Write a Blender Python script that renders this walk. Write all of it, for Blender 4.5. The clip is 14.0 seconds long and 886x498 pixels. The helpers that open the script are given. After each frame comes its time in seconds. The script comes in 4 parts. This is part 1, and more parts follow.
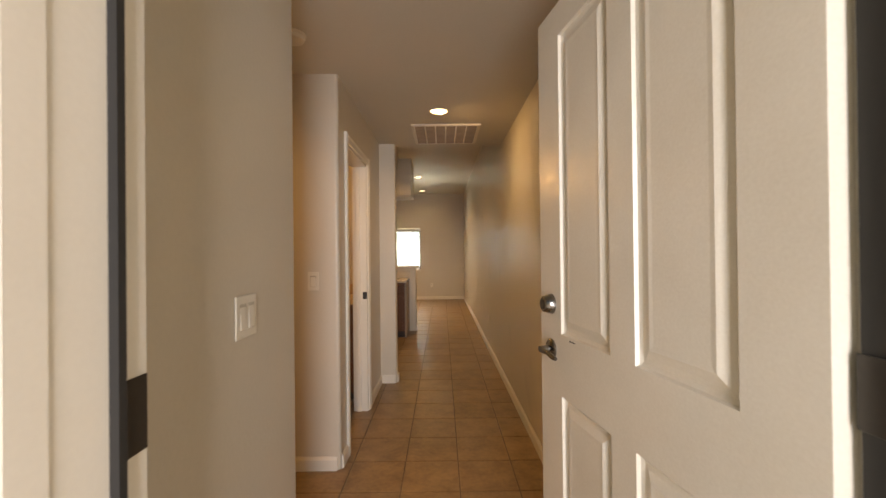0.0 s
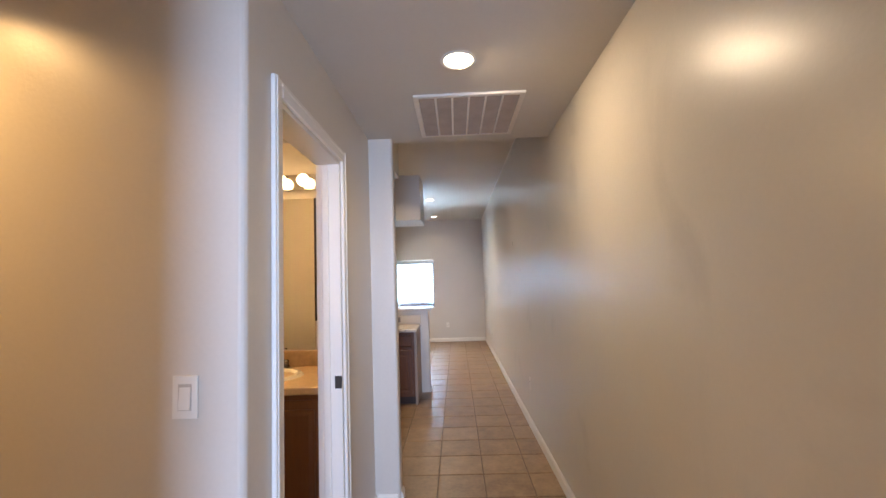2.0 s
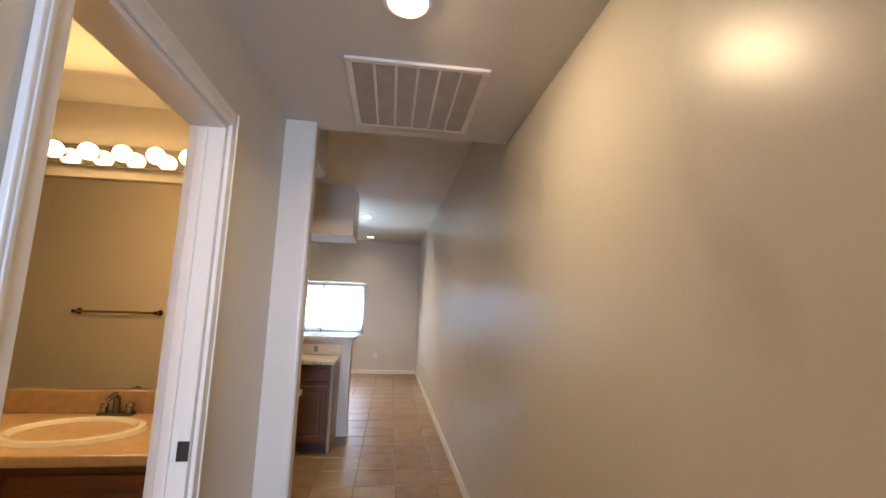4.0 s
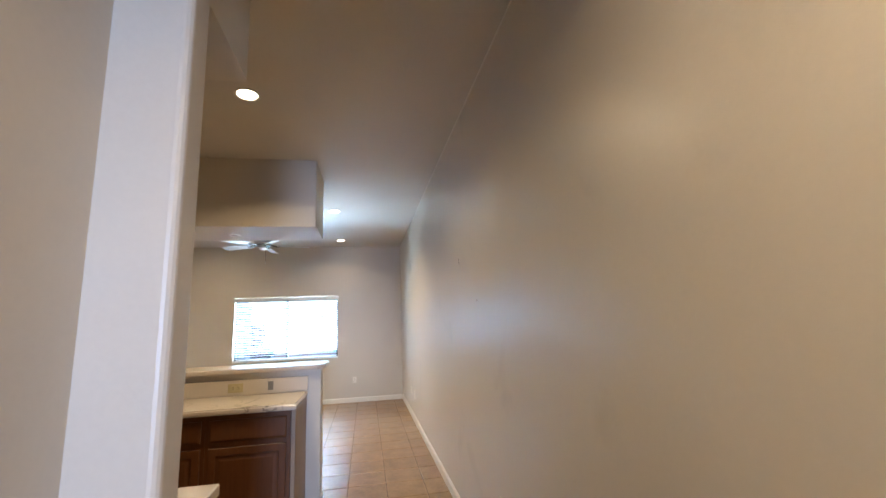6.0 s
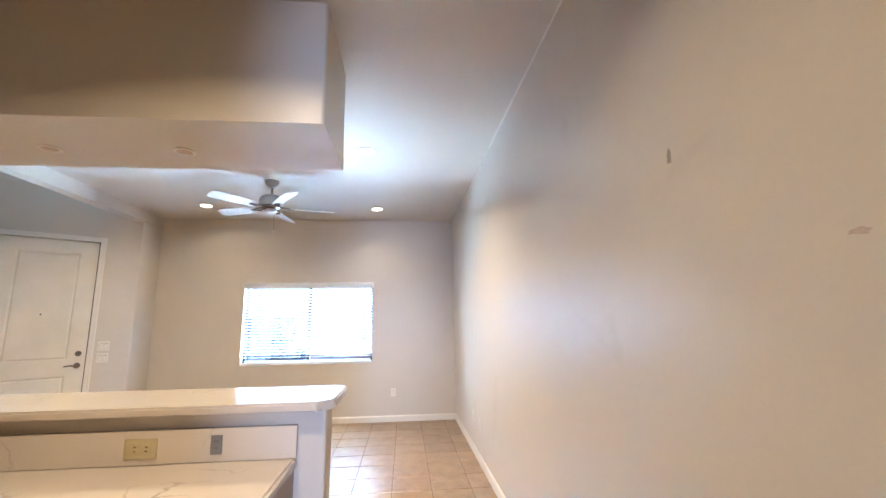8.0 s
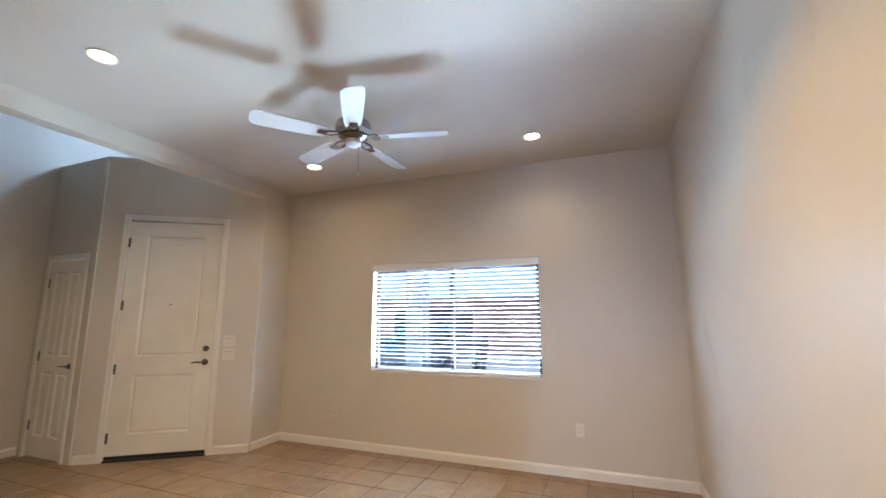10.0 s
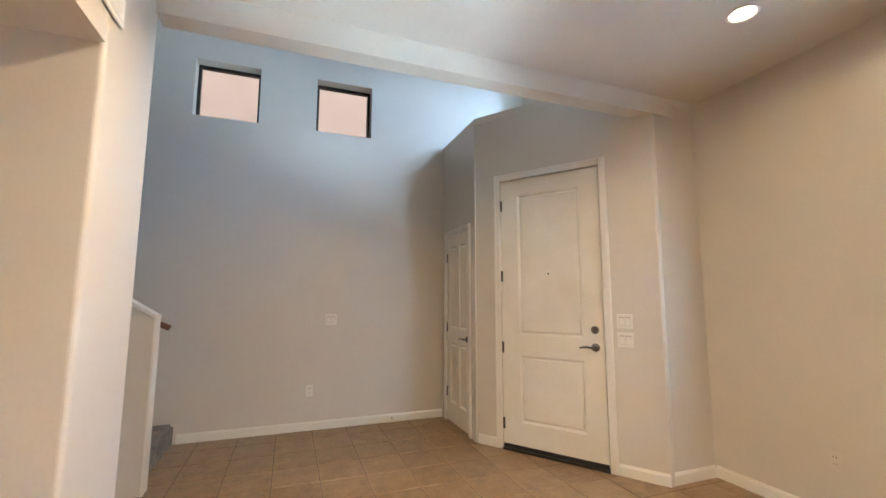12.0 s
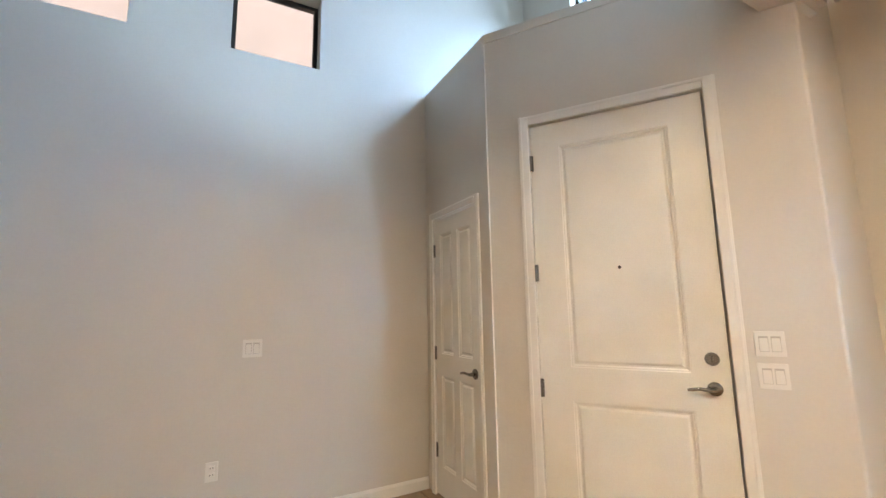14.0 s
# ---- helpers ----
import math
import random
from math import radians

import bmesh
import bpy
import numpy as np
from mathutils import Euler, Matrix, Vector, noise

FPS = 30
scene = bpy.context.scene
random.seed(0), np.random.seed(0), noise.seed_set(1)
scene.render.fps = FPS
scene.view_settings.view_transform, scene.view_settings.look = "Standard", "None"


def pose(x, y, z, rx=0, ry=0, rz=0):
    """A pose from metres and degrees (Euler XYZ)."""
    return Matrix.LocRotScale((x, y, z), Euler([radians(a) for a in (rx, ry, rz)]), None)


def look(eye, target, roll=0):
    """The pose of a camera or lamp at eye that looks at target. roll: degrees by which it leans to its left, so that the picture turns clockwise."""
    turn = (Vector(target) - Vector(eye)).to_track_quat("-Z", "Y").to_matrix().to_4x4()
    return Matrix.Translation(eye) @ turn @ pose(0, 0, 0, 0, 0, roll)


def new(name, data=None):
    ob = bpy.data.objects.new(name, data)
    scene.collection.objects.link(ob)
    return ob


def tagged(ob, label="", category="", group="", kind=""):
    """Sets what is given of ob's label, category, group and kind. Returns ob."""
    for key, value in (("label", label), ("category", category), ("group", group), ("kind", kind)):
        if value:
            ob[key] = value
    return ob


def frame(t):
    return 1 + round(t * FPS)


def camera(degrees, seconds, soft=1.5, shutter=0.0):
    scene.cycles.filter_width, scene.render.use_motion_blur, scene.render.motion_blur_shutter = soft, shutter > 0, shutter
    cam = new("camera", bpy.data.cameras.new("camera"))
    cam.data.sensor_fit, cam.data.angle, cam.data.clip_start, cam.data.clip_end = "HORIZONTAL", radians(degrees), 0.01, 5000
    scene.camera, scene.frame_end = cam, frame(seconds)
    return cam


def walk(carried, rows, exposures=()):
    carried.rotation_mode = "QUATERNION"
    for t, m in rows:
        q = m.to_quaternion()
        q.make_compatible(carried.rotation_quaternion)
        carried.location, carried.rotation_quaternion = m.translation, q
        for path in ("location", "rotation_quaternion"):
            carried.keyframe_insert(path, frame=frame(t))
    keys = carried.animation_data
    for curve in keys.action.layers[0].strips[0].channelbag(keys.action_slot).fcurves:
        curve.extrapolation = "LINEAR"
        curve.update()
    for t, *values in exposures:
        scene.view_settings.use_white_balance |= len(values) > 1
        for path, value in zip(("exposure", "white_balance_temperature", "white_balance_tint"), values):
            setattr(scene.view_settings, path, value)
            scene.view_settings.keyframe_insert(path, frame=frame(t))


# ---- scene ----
cam = camera(94.2, 14.0, shutter=0.15)
PATH = [
    (0, (-0.608, -0.531, 1.35), (-0.604, 1.469, 1.36), -0.6),
    (0.5, (-0.638, -0.149, 1.348), (-0.582, 1.85, 1.389), -1.3),
    (1, (-0.645, 0.188, 1.372), (-0.529, 2.183, 1.46), -2.3),
    (1.5, (-0.62, 0.546, 1.454), (-0.628, 2.54, 1.613), -1.3),
    (2, (-0.672, 0.916, 1.456), (-0.73, 2.909, 1.612), -2.0),
    (2.5, (-0.679, 1.231, 1.478), (-0.531, 3.201, 1.793), 0.1),
    (2.7, (-0.644, 1.329, 1.468), (-0.488, 3.279, 1.887), 4.0),
    (4.8, (-0.623, 1.636, 1.439), (-0.26, 3.591, 1.658), -1.9),
    (5, (-0.618, 1.814, 1.428), (-0.235, 3.764, 1.655), -2.9),
    (5.5, (-0.643, 2.237, 1.449), (-0.344, 4.192, 1.744), -2.8),
    (6, (-0.689, 2.764, 1.422), (-0.319, 4.699, 1.767), -2.3),
    (6.5, (-0.704, 3.317, 1.403), (-0.451, 5.274, 1.732), -0.6),
    (7, (-0.763, 3.817, 1.397), (-0.605, 5.779, 1.751), -0.2),
    (7.2, (-0.766, 3.988, 1.408), (-0.559, 5.949, 1.741), -0.9),
    (9.3, (-0.655, 6.17, 1.355), (-0.765, 8.13, 1.732), -0.2),
    (9.5, (-0.633, 6.399, 1.345), (-0.907, 8.344, 1.72), -0.7),
    (10, (-0.633, 6.932, 1.404), (-1.348, 8.771, 1.73), -0.3),
    (10.5, (-0.869, 7.244, 1.385), (-2.105, 8.786, 1.694), 1.1),
    (11, (-1.16, 7.552, 1.403), (-2.715, 8.77, 1.714), 1.2),
    (11.5, (-1.519, 7.789, 1.371), (-3.29, 8.683, 1.625), 0.9),
    (12, (-1.91, 7.903, 1.342), (-3.773, 8.593, 1.577), 0.1),
    (12.5, (-2.306, 8.004, 1.34), (-4.135, 8.781, 1.571), -0.1),
    (13, (-2.693, 8.091, 1.348), (-4.533, 8.81, 1.662), 0.1),
    (13.5, (-3.084, 8.098, 1.346), (-4.884, 8.914, 1.651), -1.1),
    (14, (-3.474, 8.145, 1.352), (-5.221, 9.076, 1.633), -1.0),
]
EXPOSURES = [(0.0, -0.28, 16500, 16), (0.5, 0.22, 9400, 12), (1.0, 0.38, 8000, 12), (1.5, 0.33, 7300, 13), (2.0, 0.5, 6700, 10), (2.5, 0.45, 6700, 12), (5.0, 0.36, 7500, 6), (5.5, 0.43, 6900, 4), (6.0, 0.62, 6600, 7), (6.5, 1.1, 6100, 7), (7.2, 1.32, 6200, 9), (9.5, 0.66, 6500, 11), (10.5, 0.48, 7500, 14), (11.0, 0.42, 8200, 16), (11.5, 0.6, 7800, 15), (12.5, 1.33, 6700, 8), (14.0, 1.4, 6800, 9)]
walk(cam, [(t, look(eye, target, roll)) for t, eye, target, roll in PATH], EXPOSURES)

# ---- world, sun, large lights ----
world = bpy.data.worlds.new("world")
scene.world = world
world.use_nodes = True
wn = world.node_tree.nodes
sky = wn.new("ShaderNodeTexSky")
sky.sky_type, sky.sun_disc = "NISHITA", False
sky.sun_elevation, sky.sun_rotation = radians(45), radians(86)
world.node_tree.links.new(sky.outputs[0], wn["Background"].inputs[0])
wn["Background"].inputs[1].default_value = 0.13

sun = new("sun", bpy.data.lights.new("sun", "SUN"))
sun.data.energy, sun.data.angle, sun.data.color = 3.2, radians(0.5), (1.0, 0.95, 0.87)
sun.matrix_world = look((20, 1.5, 20), (0, 0, 0))
DAY = (0.72, 0.86, 1.0)
WARM = (1.0, 0.78, 0.53)


def area(name, eye, target, w, h, watts, colour, round_=False):
    ob = new(name, bpy.data.lights.new(name, "AREA"))
    ob.data.shape = "DISK" if round_ else "RECTANGLE"
    ob.data.size = w
    if not round_:
        ob.data.size_y = h
    ob.data.energy, ob.data.color = watts, colour
    ob.matrix_world = look(eye, target)
    return ob


area("daylight_entry", (-0.32, -3.0, 1.4), (-0.8, 2.0, 1.1), 0.9, 2.4, 290, (0.44, 0.60, 1.0))
area("daylight_window", (-1.7, 11.75, 0.25), (-2.0, 9.1, 2.9), 1.5, 0.6, 2100, (0.50, 0.74, 1.0))
area("daylight_window_sky", (-2.15, 11.75, 2.85), (-2.15, 10.6, 0.9), 2.4, 1.1, 26, (0.46, 0.70, 1.0))
area("daylight_upper_window", (-5.3, 10.95, 4.0), (-6.0, 6.9, 1.2), 1.1, 1.2, 40, (0.36, 0.60, 1.0)).data.spread = radians(125)


# ---- materials ----
def nodes_of(name):
    m = bpy.data.materials.new(name)
    m.use_nodes = True
    nt = m.node_tree
    return m, nt, nt.nodes["Principled BSDF"]


def mat(name, colour, rough=0.5, metal=0.0, var=0.08, scale=3.0, fine=80.0, bump=0.0, rough_var=0.0, stretch=(1, 1, 1), dark=None, per_object=0.0, coat=0.0, scuff=0.0, wave=0.0):
    """Paint-like surface: two scales of colour variation, fine relief, uneven gloss."""
    m, nt, b = nodes_of(name)
    N, L = nt.nodes.new, nt.links.new
    mp = N("ShaderNodeMapping")
    mp.inputs["Scale"].default_value = stretch
    geo = N("ShaderNodeNewGeometry")
    L(geo.outputs["Position"], mp.inputs[0])
    big, small = N("ShaderNodeTexNoise"), N("ShaderNodeTexNoise")
    big.inputs["Scale"].default_value, big.inputs["Detail"].default_value = scale, 4
    small.inputs["Scale"].default_value, small.inputs["Detail"].default_value = fine, 3
    for n in (big, small):
        L(mp.outputs[0], n.inputs["Vector"])
    ramp = N("ShaderNodeValToRGB")
    lo = dark or tuple(c * (1 - var * 1.6) for c in colour)
    hi = tuple(min(1, c * (1 + var)) for c in colour)
    ramp.color_ramp.elements[0].position, ramp.color_ramp.elements[1].position = 0.3, 0.7
    ramp.color_ramp.elements[0].color, ramp.color_ramp.elements[1].color = (*lo, 1), (*hi, 1)
    mix = N("ShaderNodeMix")
    mix.data_type = "FLOAT"
    mix.inputs[0].default_value = 0.35
    L(big.outputs[0], mix.inputs[2])
    L(small.outputs[0], mix.inputs[3])
    last = mix.outputs[0]
    if per_object:
        info = N("ShaderNodeObjectInfo")
        ma = N("ShaderNodeMath")
        ma.operation = "MULTIPLY_ADD"
        ma.inputs[1].default_value, ma.inputs[2].default_value = per_object, -per_object / 2
        L(info.outputs["Random"], ma.inputs[0])
        ad = N("ShaderNodeMath")
        L(last, ad.inputs[0])
        L(ma.outputs[0], ad.inputs[1])
        last = ad.outputs[0]
    L(last, ramp.inputs[0])
    if scuff:
        mp2, sn, sr, sm = N("ShaderNodeMapping"), N("ShaderNodeTexNoise"), N("ShaderNodeMapRange"), N("ShaderNodeMix")
        mp2.inputs["Scale"].default_value = (1.0, 1.3, 1.0)
        sn.inputs["Scale"].default_value, sn.inputs["Detail"].default_value, sn.inputs["Distortion"].default_value = 1.5, 6, 0.6
        L(geo.outputs["Position"], mp2.inputs[0])
        L(mp2.outputs[0], sn.inputs["Vector"])
        L(sn.outputs[0], sr.inputs[0])
        sr.inputs[1].default_value, sr.inputs[2].default_value, sr.inputs[3].default_value, sr.inputs[4].default_value = 0.60, 0.72, 0.0, scuff
        sm.data_type = "RGBA"
        sm.inputs[7].default_value = (*[c * 0.55 for c in colour], 1)
        L(sr.outputs[0], sm.inputs[0])
        L(ramp.outputs[0], sm.inputs[6])
        L(sm.outputs[2], b.inputs["Base Color"])
    else:
        L(ramp.outputs[0], b.inputs["Base Color"])
    b.inputs["Metallic"].default_value = metal
    b.inputs["Roughness"].default_value = rough
    if coat:
        b.inputs["Coat Weight"].default_value, b.inputs["Coat Roughness"].default_value = coat, 0.15
    if rough_var:
        r = N("ShaderNodeMapRange")
        r.inputs[3].default_value, r.inputs[4].default_value = rough - rough_var, rough + rough_var
        L(big.outputs[0], r.inputs[0])
        L(r.outputs[0], b.inputs["Roughness"])
    if bump:
        bp = N("ShaderNodeBump")
        bp.inputs["Strength"].default_value, bp.inputs["Distance"].default_value = 1.0, bump
        L(small.outputs[0], bp.inputs["Height"])
        L(bp.outputs[0], b.inputs["Normal"])
        if wave:
            wmap, wn_, wb = N("ShaderNodeMapping"), N("ShaderNodeTexNoise"), N("ShaderNodeBump")
            wmap.inputs["Scale"].default_value = (1.0, 1.0, 0.7)
            wn_.inputs["Scale"].default_value, wn_.inputs["Detail"].default_value = 4.5, 2.5
            wb.inputs["Strength"].default_value, wb.inputs["Distance"].default_value = 1.0, wave
            L(geo.outputs["Position"], wmap.inputs[0])
            L(wmap.outputs[0], wn_.inputs["Vector"])
            L(wn_.outputs[0], wb.inputs["Height"])
            L(wb.outputs[0], bp.inputs["Normal"])
    return m


def glow(name, colour, strength):
    m, nt, b = nodes_of(name)
    b.inputs["Base Color"].default_value = (*colour, 1)
    b.inputs["Emission Color"].default_value = (*colour, 1)
    b.inputs["Emission Strength"].default_value = strength
    return m


def clear(name, rough=0.0, tint=(0.97, 0.99, 0.98)):
    m, nt, b = nodes_of(name)
    b.inputs["Base Color"].default_value = (*tint, 1)
    b.inputs["Transmission Weight"].default_value = 1.0
    b.inputs["Roughness"].default_value, b.inputs["IOR"].default_value = rough, 1.45
    return m


WALL = mat("wall_paint", (0.59, 0.535, 0.455), 0.36, var=0.03, scale=1.3, fine=70, bump=0.0005, rough_var=0.12)
WALLG = mat("glossy_wall_paint", (0.59, 0.535, 0.455), 0.315, var=0.02, scale=2.2, fine=70, bump=0.0004, rough_var=0.04, scuff=0.24, wave=0.0008)
CEIL = mat("ceiling_paint", (0.57, 0.52, 0.445), 0.6, var=0.03, scale=1.5, fine=70, bump=0.0006)
TRIM = mat("white_trim_paint", (0.73, 0.69, 0.62), 0.32, var=0.03, scale=4, fine=120, bump=0.0002)
DOORP = mat("door_paint", (0.74, 0.70, 0.62), 0.33, var=0.04, scale=3, fine=150, bump=0.0003, dark=(0.66, 0.61, 0.52))
TILE = mat("ceramic_tile", (0.305, 0.195, 0.108), 0.36, var=0.12, scale=8, fine=34, bump=0.0004, rough_var=0.06, dark=(0.165, 0.098, 0.050), per_object=0.13)
GROUT = mat("grout", (0.17, 0.12, 0.085), 0.9, var=0.2, scale=6, fine=200, bump=0.001)
WOOD = mat("stained_wood", (0.125, 0.041, 0.008), 0.48, var=0.14, scale=9, fine=60, bump=0.0004, stretch=(6, 6, 0.5), coat=0.08)
WOODD = mat("dark_toe_wood", (0.05, 0.025, 0.015), 0.6, var=0.2, scale=9, fine=60, stretch=(6, 6, 0.5))
STEEL = mat("brushed_steel", (0.42, 0.42, 0.42), 0.34, metal=1, var=0.06, scale=5, fine=200, stretch=(1, 12, 1))
CHROME = mat("chrome", (0.75, 0.75, 0.74), 0.12, metal=1, var=0.02)
NICKEL = mat("satin_nickel", (0.24, 0.23, 0.22), 0.21, metal=1, var=0.05)
BRONZE = mat("dark_bronze", (0.045, 0.038, 0.032), 0.45, metal=0.6, var=0.1)
BLACK = mat("black_rubber", (0.015, 0.014, 0.013), 0.7)
PAINTED = mat("painted_plate", (0.60, 0.545, 0.465), 0.4, var=0.02)
PLATE = mat("switch_plastic", (0.71, 0.665, 0.585), 0.35, var=0.02)
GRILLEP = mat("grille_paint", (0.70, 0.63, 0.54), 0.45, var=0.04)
LOUVREP = mat("brown_louvre_paint", (0.34, 0.26, 0.20), 0.6, var=0.1, scale=12)
GAPP = mat("painted_gap_shadow", (0.46, 0.41, 0.34), 0.6, var=0.02)
BLIND = mat("blind_vinyl", (0.70, 0.71, 0.72), 0.4, var=0.03)
SLATV = mat("translucent_slat_vinyl", (0.56, 0.59, 0.64), 0.4, var=0.03)
sn = SLATV.node_tree.nodes
through_light, blend = sn.new("ShaderNodeBsdfTranslucent"), sn.new("ShaderNodeMixShader")
through_light.inputs[0].default_value, blend.inputs[0].default_value = (0.66, 0.73, 0.82, 1), 0.2
SLATV.node_tree.links.new(sn["Principled BSDF"].outputs[0], blend.inputs[1])
SLATV.node_tree.links.new(through_light.outputs[0], blend.inputs[2])
SLATV.node_tree.links.new(blend.outputs[0], sn["Material Output"].inputs[0])
FANM = mat("satin_grey_metal", (0.42, 0.42, 0.41), 0.35, metal=0.8, var=0.05)
FANW = mat("fan_white", (0.64, 0.65, 0.65), 0.35, var=0.03)
CARPET = mat("grey_carpet", (0.20, 0.175, 0.15), 0.95, var=0.3, scale=14, fine=220, bump=0.006)
LAMIN = mat("tan_laminate", (0.52, 0.36, 0.21), 0.35, var=0.12, scale=30, fine=160)
PORC = mat("porcelain", (0.82, 0.79, 0.72), 0.12, var=0.02)
MIRROR = mat("mirror_silver", (0.88, 0.88, 0.86), 0.01, metal=1, var=0.0)
LENS = glow("lamp_lens", (1.0, 0.86, 0.66), 9)
BULB = glow("frosted_bulb", (1.0, 0.72, 0.40), 7)
OPAL = mat("opal_lens", (0.50, 0.38, 0.29), 0.4)
GLASS = clear("window_glass")
GLASSB = clear("bluish_coated_glass", tint=(0.58, 0.72, 0.90))
STUCCO = mat("peach_stucco", (0.33, 0.255, 0.235), 0.9, var=0.06, scale=2, fine=40, bump=0.006)
STUCCOT = mat("tan_stucco", (0.58, 0.50, 0.40), 0.9, var=0.08, scale=2, fine=40, bump=0.006)
REDWALL = mat("red_block", (0.55, 0.27, 0.21), 0.9, var=0.12, scale=3, fine=30, bump=0.004)
PAVING = mat("concrete_paving", (0.58, 0.56, 0.53), 0.85, var=0.1, scale=1.2, fine=25, bump=0.002)
LEAF = mat("leaf", (0.12, 0.21, 0.10), 0.6, var=0.4, scale=12, fine=60)
BARK = mat("bark", (0.16, 0.11, 0.08), 0.9, var=0.3, scale=8, fine=50, bump=0.01)


# ---- mesh helpers ----
def box(bm, x0, x1, y0, y1, z0, z1, bevel=0.0, seg=1):
    g = bmesh.ops.create_cube(bm, size=1.0)
    bmesh.ops.transform(bm, matrix=Matrix.Translation(((x0 + x1) / 2, (y0 + y1) / 2, (z0 + z1) / 2)) @ Matrix.Diagonal((x1 - x0, y1 - y0, z1 - z0, 1)), verts=g["verts"])
    if bevel:
        es = list({e for v in g["verts"] for e in v.link_edges})
        bmesh.ops.bevel(bm, geom=es, offset=bevel, segments=seg, affect="EDGES", profile=0.5)
    return bm


def bx(*a, **k):
    return box(bmesh.new(), *a, **k)


def round_upright(bm, corners, r=0.02, seg=4):
    """Bullnose the upright edges that stand at the given plan corners."""
    es = [e for e in bm.edges if abs(e.verts[0].co.z - e.verts[1].co.z) > 0.02 and abs(e.verts[0].co.x - e.verts[1].co.x) < 1e-4 and abs(e.verts[0].co.y - e.verts[1].co.y) < 1e-4
          and any(abs(e.verts[0].co.x - cx) < 0.002 and abs(e.verts[0].co.y - cy) < 0.002 for cx, cy in corners)]
    bmesh.ops.bevel(bm, geom=es, offset=r, segments=seg, affect="EDGES", profile=0.5)
    return bm


def cyl(bm, r0, r1, p, q, n=20):
    p, q = Vector(p), Vector(q)
    d = q - p
    g = bmesh.ops.create_cone(bm, cap_ends=True, segments=n, radius1=r0, radius2=r1, depth=d.length)
    bmesh.ops.transform(bm, matrix=Matrix.Translation((p + q) / 2) @ d.to_track_quat("Z", "Y").to_matrix().to_4x4(), verts=g["verts"])
    return bm


def cy(r0, r1, p, q, n=20):
    return cyl(bmesh.new(), r0, r1, p, q, n)


def lathe(profile, n=28, centre=(0, 0, 0), bm=None):
    """Turn a profile of (radius, height) about the upright axis."""
    bm = bm or bmesh.new()
    rings = []
    for r, z in profile:
        rings.append([bm.verts.new((centre[0] + r * math.cos(2 * math.pi * i / n), centre[1] + r * math.sin(2 * math.pi * i / n), centre[2] + z)) for i in range(n)])
    for a, b in zip(rings, rings[1:]):
        for i in range(n):
            bm.faces.new((a[i], a[(i + 1) % n], b[(i + 1) % n], b[i]))
    for ring in (rings[0], rings[-1]):
        try:
            bm.faces.new(ring)
        except ValueError:
            pass
    bmesh.ops.remove_doubles(bm, verts=bm.verts, dist=1e-5)
    bmesh.ops.recalc_face_normals(bm, faces=bm.faces)
    return bm


def tube(points, r, n=10, bm=None):
    """A round bar swept along points."""
    bm = bm or bmesh.new()
    pts = [Vector(p) for p in points]
    rings = []
    for i, p in enumerate(pts):
        d = (pts[min(i + 1, len(pts) - 1)] - pts[max(i - 1, 0)]).normalized()
        q = d.to_track_quat("Z", "Y").to_matrix()
        rad = r[i] if isinstance(r, (list, tuple)) else r
        rings.append([bm.verts.new(p + q @ Vector((rad * math.cos(2 * math.pi * k / n), rad * math.sin(2 * math.pi * k / n), 0))) for k in range(n)])
    for a, b in zip(rings, rings[1:]):
        for k in range(n):
            bm.faces.new((a[k], a[(k + 1) % n], b[(k + 1) % n], b[k]))
    bm.faces.new(rings[0][::-1])
    bm.faces.new(rings[-1])
    return bm


def prism(points, z0, z1):
    """An upright prism on a plan outline."""
    bm = bmesh.new()
    lo = [bm.verts.new((x, y, z0)) for x, y in points]
    hi = [bm.verts.new((x, y, z1)) for x, y in points]
    bm.faces.new(lo[::-1])
    bm.faces.new(hi)
    for i in range(len(points)):
        j = (i + 1) % len(points)
        bm.faces.new((lo[i], lo[j], hi[j], hi[i]))
    bmesh.ops.recalc_face_normals(bm, faces=bm.faces)
    return bm


def mesh_of(name, bm, material, smooth=False):
    me = bpy.data.meshes.new(name)
    bm.to_mesh(me)
    bm.free()
    me.materials.append(material)
    if smooth:
        for p in me.polygons:
            p.use_smooth = True
        me.set_sharp_from_angle(angle=radians(40))
    return me


def part(name, bm, material, parent, label="", smooth=False, m=None):
    ob = new(name, mesh_of(name, bm, material, smooth))
    ob.parent = parent
    if m is not None:
        ob.matrix_basis = m
    return tagged(ob, label) if label else ob


def thing(name, m, label, category, group="", kind=""):
    ob = new(name)
    ob.empty_display_size = 0.1
    ob.matrix_basis = m
    return tagged(ob, label, category, group, kind)


def solid(name, bm, material, label, category="wall", smooth=False, m=None):
    ob = new(name, mesh_of(name, bm, material, smooth))
    if m is not None:
        ob.matrix_basis = m
    return tagged(ob, label, category, kind="structure")


